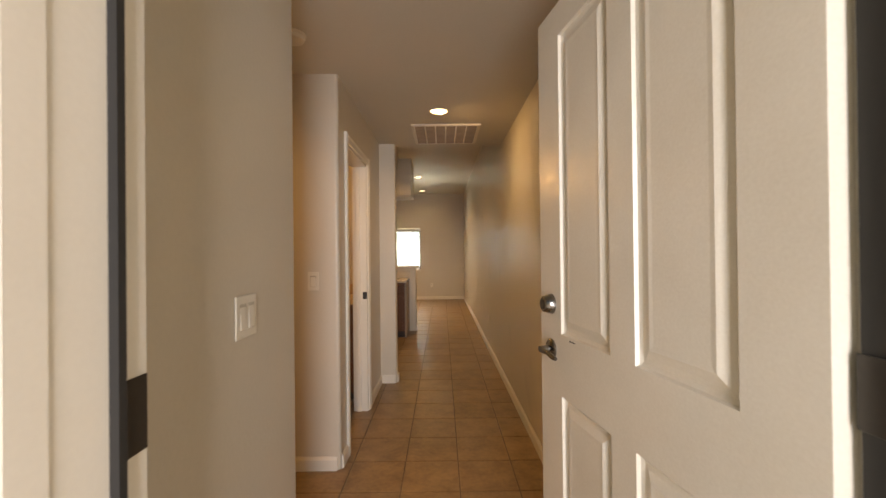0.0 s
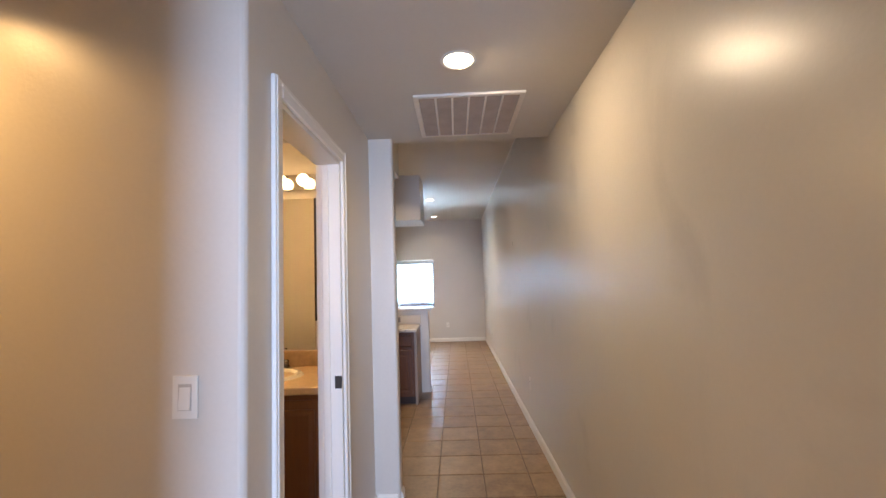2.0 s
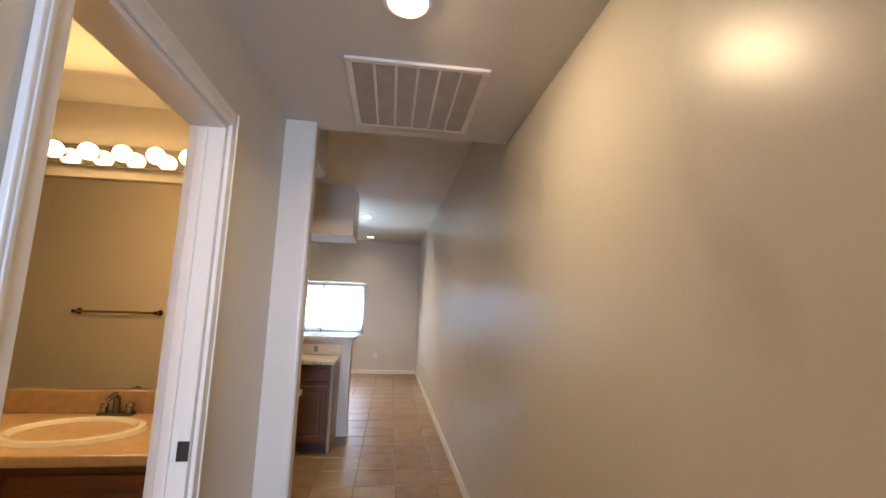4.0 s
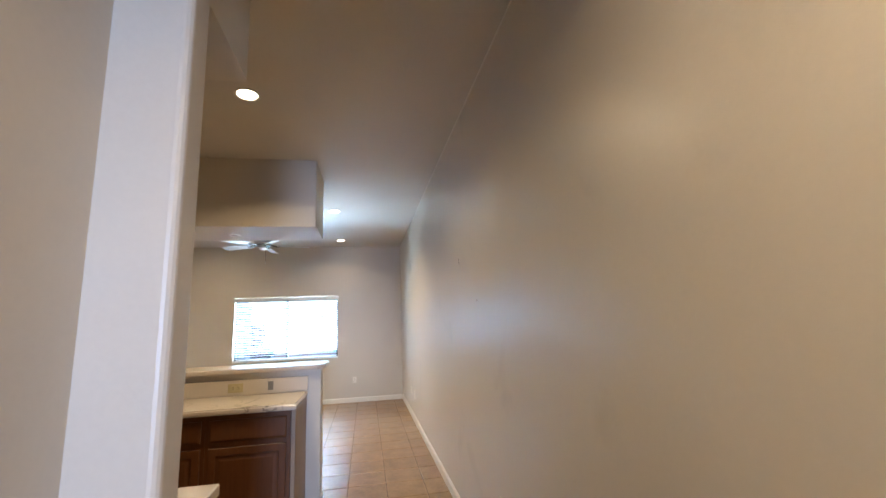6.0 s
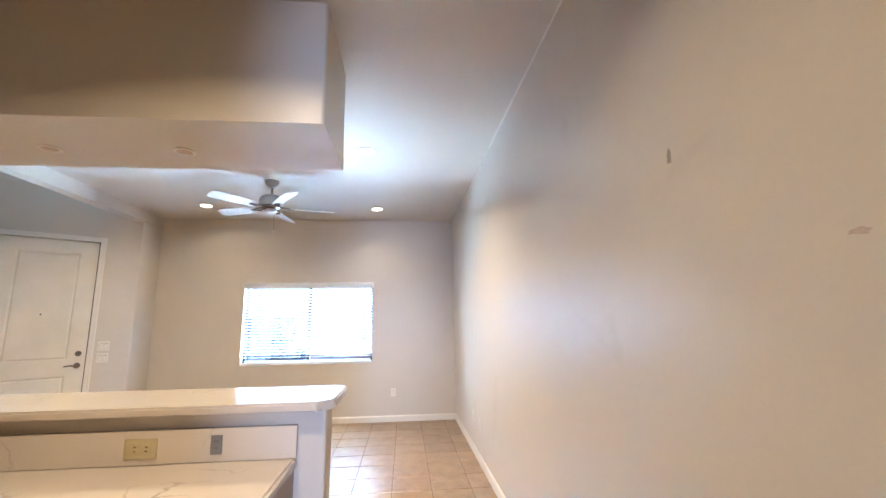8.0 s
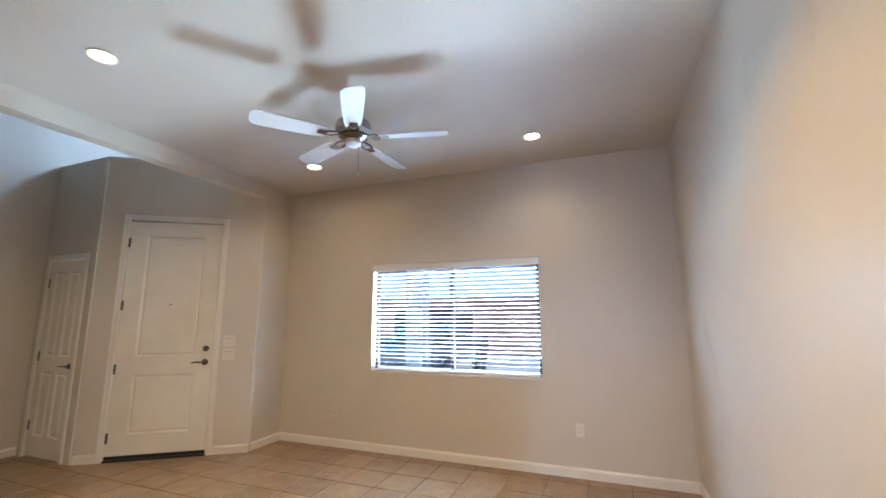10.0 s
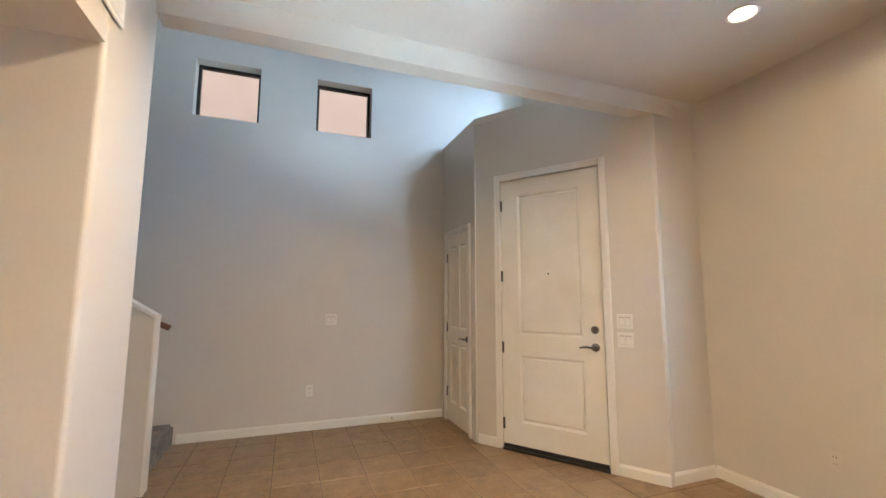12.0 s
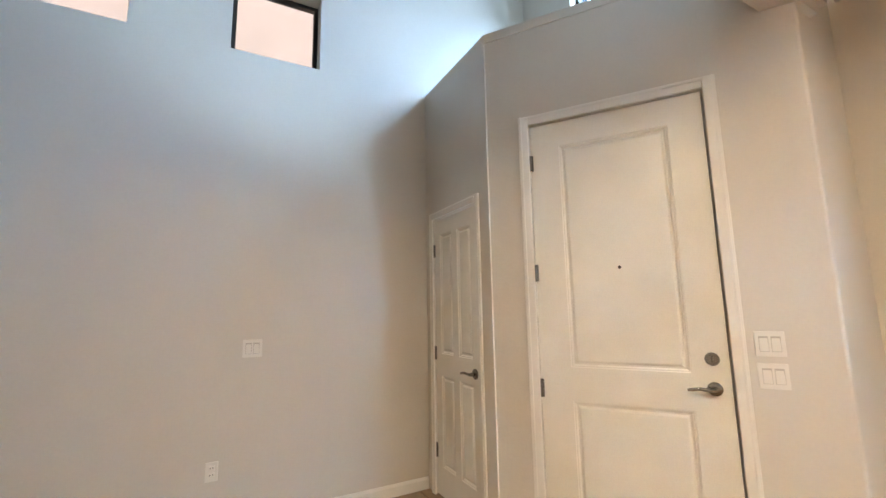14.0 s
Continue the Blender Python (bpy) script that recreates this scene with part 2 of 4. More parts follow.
def pierced(us, vs, holes, t, place):
    """One wall slab with openings: us and vs are its outer spans, holes are (u0, u1, v0, v1); place(u, v, w) sets a point, w from 0 to t."""
    us = sorted({*us, *[h[k] for h in holes for k in (0, 1)]})
    vs = sorted({*vs, *[h[k] for h in holes for k in (2, 3)]})
    full = {(i, j) for i in range(len(us) - 1) for j in range(len(vs) - 1)
            if not any(h[0] < (us[i] + us[i + 1]) / 2 < h[1] and h[2] < (vs[j] + vs[j + 1]) / 2 < h[3] for h in holes)}
    bm = bmesh.new()
    face = lambda pts: bm.faces.new([bm.verts.new(place(*p)) for p in pts])
    for i, j in full:
        a, b, c, d = us[i], us[i + 1], vs[j], vs[j + 1]
        for w in (0, t):
            face(((a, c, w), (b, c, w), (b, d, w), (a, d, w)))
        for di, dj, p, q in ((-1, 0, (a, c), (a, d)), (1, 0, (b, c), (b, d)), (0, -1, (a, c), (b, c)), (0, 1, (a, d), (b, d))):
            if (i + di, j + dj) not in full:
                face(((*p, 0), (*q, 0), (*q, t), (*p, t)))
    bmesh.ops.remove_doubles(bm, verts=bm.verts, dist=1e-5)
    bmesh.ops.recalc_face_normals(bm, faces=bm.faces)
    return bm


# ---- large structure ----
H1, H2, H3 = 2.46, 2.95, 5.4          # hall, living and two-storey ceilings
YW = 11.0                             # window wall
XL = -6.49                            # foyer side wall
KY = 7.2                              # living side of kitchen opening
SZ = 2.315                            # underside of kitchen soffits

solid("wall_right", prism([(0.032, -0.13), (0.17, -0.13), (0.14, YW + 0.15), (0.0, YW + 0.15)], -0.1, 3.2), WALLG, "long beige semi-gloss painted wall with scuffs", smooth=False)
bm = pierced((-4.5, 0.0), (-0.1, 3.2), [(-3.07, -1.22, 0.83, 1.99)], 0.15, lambda u, v, w: (u, YW + w, v))
solid("wall_window", bm, WALL, "beige painted wall round the living room window")
bm = pierced((-3.4, 0.0), (-0.1, 2.6), [(-1.04, -0.02, -0.2, 2.20)], 0.16, lambda u, v, w: (u, -0.13 + w, v))
solid("wall_entry", bm, WALL, "beige wall round the entrance door opening")
solid("wall_entry_left", round_upright(bx(-1.335, -1.145, 0.03, 0.975, -0.1, 2.6), [(-1.145, 0.975)]), WALL, "short beige wall beside the entrance door")
solid("wall_alcove", bx(-3.4, -3.26, 0.03, 2.03, -0.1, 2.6), WALL, "beige end wall of the side passage")
solid("wall_alcove_front", bx(-3.26, -1.335, 0.845, 0.975, -0.1, 2.6), WALL, "beige wall of the side passage")
solid("wall_partition", round_upright(bx(-4.2, -1.25, 2.03, 2.15, -0.1, 2.6), [(-1.25, 2.03)]), WALL, "beige partition wall beside the bathroom door")
bm = pierced((2.15, 3.71), (-0.1, 2.6), [(2.247, 2.985, -0.2, 2.09)], 0.12, lambda u, v, w: (-1.37 + w, u, v))
solid("wall_hall_left", bm, WALL, "beige hall wall round the bathroom doorway")
solid("wall_kitchen_near", round_upright(bx(-4.2, -1.085, 3.71, 3.82, -0.1, 3.1), [(-1.085, 3.71), (-1.085, 3.82)]), WALL, "beige wall end between bathroom and kitchen")
solid("wall_bath_left", bx(-4.2, -4.08, 2.15, 3.71, -0.1, 2.6), WALL, "beige bathroom end wall")
solid("wall_kitchen_left", round_upright(bx(-4.3, -3.75, 3.82, KY, -0.1, H3), [(-3.75, KY), (-4.3, KY)]), WALL, "beige wall between kitchen and stairs")
bm = pierced((2.0, 10.9), (-0.1, H3), [(y, y + 0.61, 3.17, 3.775) for y in (5.72, 6.91, 8.10)], 0.2, lambda u, v, w: (XL - w, u, v))
solid("wall_foyer_side", bm, WALL, "tall pale beige foyer wall with small high windows")
bm = pierced((XL, -4.25), (2.9, H3), [(-5.86, -4.75, 3.22, 4.75)], 0.14, lambda u, v, w: (u, 10.74 + w, v))
solid("wall_foyer_upper", bm, WALL, "pale upper wall with a high window over the front door")
solid("wall_foyer_end", bx(XL, -4.3, 2.0, 2.12, -0.1, H3), WALL, "plain wall at the top of the stairs")
solid("wall_stair_inner", bx(-4.3, -4.2, 2.12, 3.82, -0.1, H3), WALL, "plain wall beside the stairs")
solid("wall_upper_living", bx(-4.42, -4.25, KY, 10.74, 3.06, H3), WALL, "upper wall over the living room beam")
solid("beam", round_upright(bx(-4.38, -4.25, KY, 10.74, 2.795, 3.06), []), WALL, "beige painted beam between living room and foyer", "beam")

# closet and front door walls
solid("wall_closet", bm := bx(XL, -6.375, 9.6, 9.72, -0.1, 3.10), WALL, "beige wall beside the closet door")
solid("wall_closet_top", bx(-6.375, -5.72, 9.6, 9.72, 2.06, 3.10), WALL, "beige wall over the closet door")
ang = math.atan2(0.904, 1.295)
DIAG = Matrix.Translation((-5.565, 9.62, 0)) @ Matrix.Rotation(ang, 4, "Z")
solid("wall_closet_corner", bx(-5.72, -5.58, 9.6, 9.72, -0.1, 3.10), WALL, "beige wall between closet and front door")
bm = pierced((-0.02, 1.60), (-0.1, 3.10), [(0.25, 1.17, -0.2, 2.455)], 0.13, lambda u, v, w: (u, w, v))
solid("wall_front_door", round_upright(bm, [(1.60, 0.0)], 0.025), WALL, "angled beige wall round the front door", m=DIAG)
solid("wall_front_return", bx(-4.46, -4.285, 10.55, YW, -0.1, 3.1), WALL, "narrow beige wall between front door and window wall")
solid("ledge", prism([(XL, 9.6), (-5.575, 9.6), (-4.262, 10.53), (-4.262, 10.74), (XL, 10.74)], 3.10, 3.16), WALL, "painted plant ledge over the doors", "ledge")

# ceilings
solid("ceiling_hall", bx(-4.2, 0.04, -0.13, 3.81, H1, H1 + 0.06), CEIL, "low beige painted hall ceiling", "ceiling")
solid("ceiling_step", bx(-1.085, 0.03, 3.70, 3.81, H1 + 0.06, 3.1), CEIL, "painted face where the hall ceiling steps up", "ceiling")
solid("ceiling_living", bx(-4.25, 0.03, 3.81, YW, H2, H2 + 0.06), CEIL, "beige painted living room and kitchen ceiling", "ceiling")
solid("ceiling_foyer", bx(XL - 0.1, -4.25, 2.0, 10.9, H3, H3 + 0.1), CEIL, "high foyer ceiling", "ceiling")
solid("soffit", round_upright(bx(-3.75, -1.13, 6.57, KY - 0.002, SZ, H2), [(-1.13, 6.57), (-1.13, KY - 0.002)], 0.015), WALL, "dropped beige soffit over the kitchen bar with small downlights", "soffit")
solid("soffit_cabinet", round_upright(bx(-3.75, -1.11, 3.822, 4.25, SZ, H2), [(-1.11, 4.25)], 0.015), WALL, "beige soffit over the wall cabinets", "soffit")
solid("ground_slab", bx(XL, 0.032, -0.13, YW, -0.1, -0.007), GROUT, "brown grout bed under the floor tiles", "floor")


def wall_mark(y, z, w, h, seed, colour):
    """A small ragged mark rubbed into the paint of the long wall."""
    rnd = random.Random(seed)
    x = 0.032 * (1 - (y + 0.13) / 11.28)
    bm = bmesh.new()
    ring = [(w * math.cos(k * 0.524) * rnd.uniform(0.45, 1), h * math.sin(k * 0.524) * rnd.uniform(0.45, 1)) for k in range(12)]
    lo = [bm.verts.new((x + 0.0004, y + a, z + b)) for a, b in ring]
    hi = [bm.verts.new((x - 0.0006, y + a * 0.9, z + b * 0.9)) for a, b in ring]
    bm.faces.new(hi)
    for k in range(12):
        bm.faces.new((lo[k], lo[(k + 1) % 12], hi[(k + 1) % 12], hi[k]))
    bmesh.ops.recalc_face_normals(bm, faces=bm.faces)
    solid("wall_mark", bm, mat("rubbed_paint", colour, 0.55, var=0.15, scale=30), "small dull scuff rubbed into the wall paint", "scuff")


wall_mark(5.82, 1.87, 0.016, 0.034, 4, (0.30, 0.255, 0.20))
wall_mark(5.36, 1.546, 0.030, 0.010, 7, (0.47, 0.375, 0.30))
wall_mark(5.36, 1.19, 0.006, 0.045, 9, (0.64, 0.58, 0.50))
solid("caulk_line", tube([(0.018, 3.83, H2 - 0.004), (0.006, 8.2, H2 - 0.004)], 0.005, 6), TRIM, "white caulk line where wall meets ceiling", "trim")


# baseboards
def base(name, x0, y0, x1, y1, side, h=0.085, t=0.014):
    """A skirting along a wall line; side is the way it stands proud."""
    d = Vector((x1 - x0, y1 - y0, 0))
    n = d.length
    bm = bmesh.new()
    prof = [(0, 0), (t, 0), (t, h - 0.018), (t * 0.55, h - 0.006), (t * 0.35, h), (0, h)]
    a = [bm.verts.new((0, y, z)) for y, z in prof]
    b = [bm.verts.new((n, y, z)) for y, z in prof]
    for i in range(len(prof)):
        j = (i + 1) % len(prof)
        bm.faces.new((a[i], a[j], b[j], b[i]))
    bm.faces.new(a[::-1])
    bm.faces.new(b)
    bmesh.ops.recalc_face_normals(bm, faces=bm.faces)
    m = Matrix.Translation((x0, y0, 0.0)) @ Matrix.Rotation(math.atan2(d.y, d.x), 4, "Z") @ Matrix.Diagonal((1, side, 1, 1))
    bm.transform(m)
    bmesh.ops.recalc_face_normals(bm, faces=bm.faces)
    solid(name, bm, TRIM, "white painted baseboard along the wall foot", "baseboard")


base("baseboard", 0.028, 0.9, -0.001, YW - 0.001, 1)
base("baseboard", -4.27, YW - 0.001, -0.016, YW - 0.001, -1)
base("baseboard", XL + 0.001, 6.98, XL + 0.001, 9.59, -1)
base("baseboard", -1.146, 0.06, -1.146, 0.955, -1)
base("baseboard", -3.2, 2.029, -1.27, 2.029, -1)
base("baseboard", -1.249, 2.05, -1.249, 2.185, -1)
base("baseboard", -1.249, 3.047, -1.249, 3.70, -1)
base("baseboard", -1.236, 3.709, -1.1, 3.709, -1)
base("baseboard", -1.084, 3.725, -1.084, 3.81, -1)
base("baseboard", -4.284, 10.56, -4.284, YW - 0.016, -1)
base("baseboard", -4.29, KY + 0.001, -3.76, KY + 0.001, 1)
for x0, x1 in ((0.0, 0.187), (1.233, 1.58)):
    p, q = DIAG @ Vector((x0, -0.001, 0)), DIAG @ Vector((x1, -0.001, 0))
    base("baseboard", p.x, p.y, q.x, q.y, -1)


# ---- doors ----
SLIM = ((0, 0), (0.002, 0.006), (0.009, 0.007), (0.015, 0.015), (0.024, 0.015), (0.031, 0.007), (0.036, 0.004), (0.05, 0.004))
WIDE = ((0, 0), (0.004, 0.009), (0.014, 0.013), (0.026, 0.011), (0.042, 0.004), (0.048, 0.002), (0.06, 0.003))


def panel_door(parent, w, h, t, panels, material, name="door_leaf", y0=0.0, rings=SLIM):
    """A moulded leaf in the local x-z plane, thickness along y, with recessed and raised panels on both faces."""
    bm = bmesh.new()
    xs = sorted({0, w, *[v for p in panels for v in (p[0], p[1])]})
    zs = sorted({0, h, *[v for p in panels for v in (p[2], p[3])]})
    inside = lambda x, z: any(p[0] < x < p[1] and p[2] < z < p[3] for p in panels)
    for i in range(len(xs) - 1):
        for j in range(len(zs) - 1):
            if not inside((xs[i] + xs[i + 1]) / 2, (zs[j] + zs[j + 1]) / 2):
                for y in (y0, y0 + t):
                    bm.faces.new([bm.verts.new((a, y, b)) for a, b in ((xs[i], zs[j]), (xs[i + 1], zs[j]), (xs[i + 1], zs[j + 1]), (xs[i], zs[j + 1]))])
    for x in (0, w):
        bm.faces.new([bm.verts.new(v) for v in ((x, y0, 0), (x, y0 + t, 0), (x, y0 + t, h), (x, y0, h))])
    for z in (0, h):
        bm.faces.new([bm.verts.new(v) for v in ((0, y0, z), (w, y0, z), (w, y0 + t, z), (0, y0 + t, z))])
    for x0, x1, z0, z1 in panels:
        for y, s in ((y0, 1), (y0 + t, -1)):
            loops = []
            for inset, depth in rings:
                loops.append([bm.verts.new((a, y + s * depth, b)) for a, b in ((x0 + inset, z0 + inset), (x1 - inset, z0 + inset), (x1 - inset, z1 - inset), (x0 + inset, z1 - inset))])
            for a, b in zip(loops, loops[1:]):
                for k in range(4):
                    bm.faces.new((a[k], a[(k + 1) % 4], b[(k + 1) % 4], b[k]))
            bm.faces.new(loops[-1])
    bmesh.ops.remove_doubles(bm, verts=bm.verts, dist=1e-5)
    bmesh.ops.recalc_face_normals(bm, faces=bm.faces)
    return part(name, bm, material, parent)


def lever(parent, x, z, y, s, way):
    """Lever handle on a round rose; s: the side the face looks to, way: the way the lever points."""
    h = part("lever_handle", lathe([(0.0, 0), (0.033, 0), (0.033, 0.006), (0.027, 0.011), (0.012, 0.013), (0.011, 0.045), (0.0, 0.047)]), NICKEL, parent, "satin nickel lever handle", True,
             Matrix.Translation((x, y, z)) @ Matrix.Rotation(radians(90 * s), 4, "X"))
    pts = [(0, 0, 0.040), (way * 0.03, 0, 0.043), (way * 0.065, 0.004 * s, 0.046), (way * 0.10, -0.002 * s, 0.046), (way * 0.118, -0.004 * s, 0.044)]
    part("lever", tube(pts, [0.010, 0.009, 0.0085, 0.008, 0.006]), NICKEL, h, "", True)
    return h


def bolt(parent, x, z, y, s):
    b = part("deadbolt", lathe([(0.0, 0), (0.032, 0), (0.031, 0.010), (0.024, 0.017), (0.0, 0.018)]), NICKEL, parent, "round satin nickel deadbolt", True,
             Matrix.Translation((x, y, z)) @ Matrix.Rotation(radians(90 * s), 4, "X"))
    part("thumb_turn", bx(-0.004, 0.004, -0.016, 0.016, 0.017, 0.030, bevel=0.002), NICKEL, b)


def hinge(parent, x, y, z, material=NICKEL):
    bm = cy(0.007, 0.007, (x, y, z - 0.05), (x, y, z + 0.05), 12)
    box(bm, x - 0.016, x + 0.016, y - 0.001, y + 0.002, z - 0.049, z + 0.049)
    part("hinge", bm, material, parent, "", True)


def casing(parent, w, h, y, s, width=0.06, t=0.016):
    """Moulded casing round an opening from local x 0 to w, height h; proud of y towards s."""
    for x0, x1, z0, z1 in ((-width, 0, 0, h + width), (w, w + width, 0, h + width), (0, w, h, h + width)):
        bm = bx(x0, x1, min(y, y + s * t), max(y, y + s * t), z0, z1, bevel=0.004, seg=2)
        if x1 - x0 < 0.2:
            c = x0 + 0.010 if x0 < 0 else x1 - 0.022
            box(bm, c, c + 0.012, min(y + s * t, y + s * (t + 0.004)), max(y + s * t, y + s * (t + 0.004)), z0, z1, bevel=0.0015)
        else:
            box(bm, x0 - 0.01, x1 + 0.01, min(y + s * t, y + s * (t + 0.004)), max(y + s * t, y + s * (t + 0.004)), z1 - 0.022, z1 - 0.010, bevel=0.0015)
        part("casing", bm, TRIM, parent)


# entrance door, standing open against the hall wall
ENTRY = thing("entry_door_frame", pose(-1.01, 0, 0), "white painted entrance door frame with dark weatherstrip", "door frame", kind="structure")
part("jamb", bx(-0.03, 0, -0.13, 0.03, 0, 2.17, bevel=0.002), TRIM, ENTRY)
part("jamb", bx(0.965, 0.99, -0.13, 0.03, 0, 2.17, bevel=0.002), TRIM, ENTRY)
part("head_jamb", bx(-0.03, 0.99, -0.13, 0.03, 2.17, 2.198, bevel=0.002), TRIM, ENTRY)
part("weatherstrip", bx(0, 0.012, -0.035, -0.022, 0, 2.17), BLACK, ENTRY)
part("weatherstrip", bx(0.950, 0.965, -0.035, 0.012, 0, 2.17, bevel=0.003), BLACK, ENTRY)
part("strike_plate", bx(0, 0.003, -0.018, 0.026, 1.09, 1.19, bevel=0.001), BRONZE, ENTRY, "worn dark metal strike plate")
part("brick_mould", bx(-0.08, 0.003, -0.16, -0.112, 0, 2.2, bevel=0.002), TRIM, ENTRY)
part("threshold", bx(0, 0.965, -0.13, 0.03, -0.004, 0.012, bevel=0.004), BRONZE, ENTRY)
LEAFM = Matrix.Translation((-0.09, 0.018, 0.015)) @ Matrix.Rotation(math.atan2(0.985, -0.174), 4, "Z")
EDOOR = thing("entry_door", LEAFM, "cream four-panel entrance door standing open, scuffed near the lock", "door")
panel_door(EDOOR, 0.945, 2.135, 0.044, [(0.14, 0.415, 0.21, 0.862), (0.515, 0.79, 0.21, 0.862), (0.14, 0.415, 1.062, 2.03), (0.515, 0.79, 1.062, 2.03)], DOORP, y0=-0.044, rings=WIDE)
keyed = part("deadbolt", lathe([(0.0, 0), (0.034, 0), (0.034, 0.004), (0.026, 0.030), (0.022, 0.033), (0.0, 0.033)]), NICKEL, EDOOR, "satin nickel keyed deadbolt", True, Matrix.Translation((0.858, 0.0, 1.153)) @ Matrix.Rotation(radians(-90), 4, "X"))
part("keyway", lathe([(0, 0.0331), (0.017, 0.0331), (0.015, 0.036), (0.0, 0.036)], 18), BRONZE, keyed, "", True)
lever(EDOOR, 0.858, 1.002, 0.0, -1, -1)
part("scuff", bx(0.70, 0.735, -0.0002, 0.0004, 1.050, 1.054), BRONZE, EDOOR, "short dark scuff under the panel")
for z in (0.2, 1.145, 1.93):
    hinge(EDOOR, -0.009, -0.048, z, BRONZE)
    part("hinge_leaf", bx(0.946, 0.9505, -0.03, 0.012, z - 0.035, z + 0.065, bevel=0.001), BRONZE, ENTRY)

# bathroom doorway and its leaf
BF = Matrix.Translation((-1.25, 2.247, 0)) @ Matrix.Rotation(radians(90), 4, "Z")
BATHF = thing("bathroom_door_frame", BF, "white painted bathroom door casing and jambs", "door frame", kind="structure")
casing(BATHF, 0.738, 2.09, -0.0005, -1)
part("jamb", bx(0, 0.018, 0.0, 0.12, 0, 2.09), TRIM, BATHF)
part("jamb", bx(0.72, 0.738, 0.0, 0.12, 0, 2.09), TRIM, BATHF)
part("head_jamb", bx(0.018, 0.72, 0.0, 0.12, 2.072, 2.09), TRIM, BATHF)
part("door_stop", bx(0.707, 0.72, 0.055, 0.09, 0, 2.06, bevel=0.003), TRIM, BATHF)
part("strike_plate", bx(0.716, 0.7195, 0.0, 0.035, 0.95, 1.01), BRONZE, BATHF, "dark strike plate")
BDOOR = thing("bathroom_door", Matrix.Translation((-1.40, 2.27, 0.012)) @ Matrix.Rotation(radians(176), 4, "Z"), "white panelled bathroom door standing open against the wall", "door")
panel_door(BDOOR, 0.70, 2.03, 0.035, [(0.11, 0.34, 0.2, 0.85), (0.39, 0.60, 0.2, 0.85), (0.11, 0.34, 1.05, 1.9), (0.39, 0.60, 1.05, 1.9)], TRIM, y0=0.0)
lever(BDOOR, 0.645, 0.95, 0.0, 1, -1)
for z in (0.2, 1.8):
    hinge(BDOOR, -0.006, 0.0, z)

# front door in the angled wall
FRONTF = thing("front_door_frame", DIAG @ Matrix.Translation((0.25, 0, 0)), "white front door casing with black gap sheet and threshold", "door frame", kind="structure")
casing(FRONTF, 0.92, 2.455, -0.0005, -1)
# full black sheet behind the leaf puts shadow into the gap round it
part("weatherstrip", bx(0.001, 0.919, 0.055, 0.075, 0.02, 2.452), BLACK, FRONTF, "black sheet standing in for the shadow gap round the door")
part("threshold", bx(0, 0.92, -0.02, 0.13, -0.003, 0.018, bevel=0.004), BRONZE, FRONTF)
FDOOR = thing("front_door", DIAG @ Matrix.Translation((0.255, 0.008, 0.022)), "white two-panel eight-foot front door, closed", "door")
panel_door(FDOOR, 0.906, 2.425, 0.044, [(0.17, 0.742, 0.225, 0.808), (0.17, 0.742, 0.99, 2.275)], DOORP)
bolt(FDOOR, 0.835, 1.06, 0.0, 1)
lever(FDOOR, 0.835, 0.92, 0.0, 1, -1)
part("peephole", lathe([(0, 0), (0.009, 0), (0.008, 0.004), (0.004, 0.005), (0, 0.003)], 14), BRONZE, FDOOR, "", True, Matrix.Translation((0.455, 0.0, 1.53)) @ Matrix.Rotation(radians(90), 4, "X"))
part("door_sweep", bx(0.0, 0.906, -0.006, 0.0, 0.0, 0.03), BLACK, FDOOR)
for z in (0.2, 0.87, 1.52, 2.19):
    hinge(FDOOR, 0.0, -0.004, z)

# closet door
CLOSF = thing("closet_door_frame", pose(-6.36, 9.6, 0), "white closet door casing", "door frame", kind="structure")
casing(CLOSF, 0.625, 2.045, -0.0005, -1, width=0.05)
CDOOR = thing("closet_door", pose(-6.357, 9.607, 0.012), "narrow white four-panel closet door, closed", "door")
panel_door(CDOOR, 0.619, 2.016, 0.035, [(0.09, 0.27, 0.2, 0.84), (0.35, 0.53, 0.2, 0.84), (0.09, 0.27, 1.0, 1.9), (0.35, 0.53, 1.0, 1.9)], DOORP)
lever(CDOOR, 0.556, 0.91, 0.0, 1, -1)
for z in (0.3, 1.0, 1.78):
    hinge(CDOOR, 0.0, -0.004, z)

# ---- living room window with blind ----
WIN = thing("window_1", pose(-3.07, YW, 0.83), "sliding window with a dark meeting rail and deep white reveal", "window", kind="structure")
WW, WH = 1.85, 1.16
for x0, x1, z0, z1 in ((0, 0.035, 0, WH), (WW - 0.035, WW, 0, WH), (0.035, WW - 0.035, 0, 0.035), (0.035, WW - 0.035, WH - 0.035, WH)):
    part("window_frame", bx(x0, x1, 0.085, 0.135, z0, z1, bevel=0.003), BRONZE if x1 - x0 < 0.1 else TRIM, WIN)
part("meeting_rail", bx(WW / 2 - 0.02, WW / 2 + 0.02, 0.08, 0.13, 0.035, WH - 0.035, bevel=0.003), BRONZE, WIN, "dark bronze meeting rail")
for x0, x1, y in ((0.036, WW / 2 - 0.021, 0.10), (WW / 2 + 0.021, WW - 0.036, 0.115)):
    g = part("pane", bx(x0, x1, y, y + 0.004, 0.036, WH - 0.036), GLASSB, WIN)
    g.visible_shadow = False
part("sill", bx(-0.004, WW + 0.004, -0.012, 0.08, -0.016, 0.002, bevel=0.004), TRIM, WIN, "white painted sill")
BL = thing("window_blind", pose(-3.07, YW, 0.83), "white faux-wood blind with open slats in the window", "blind")
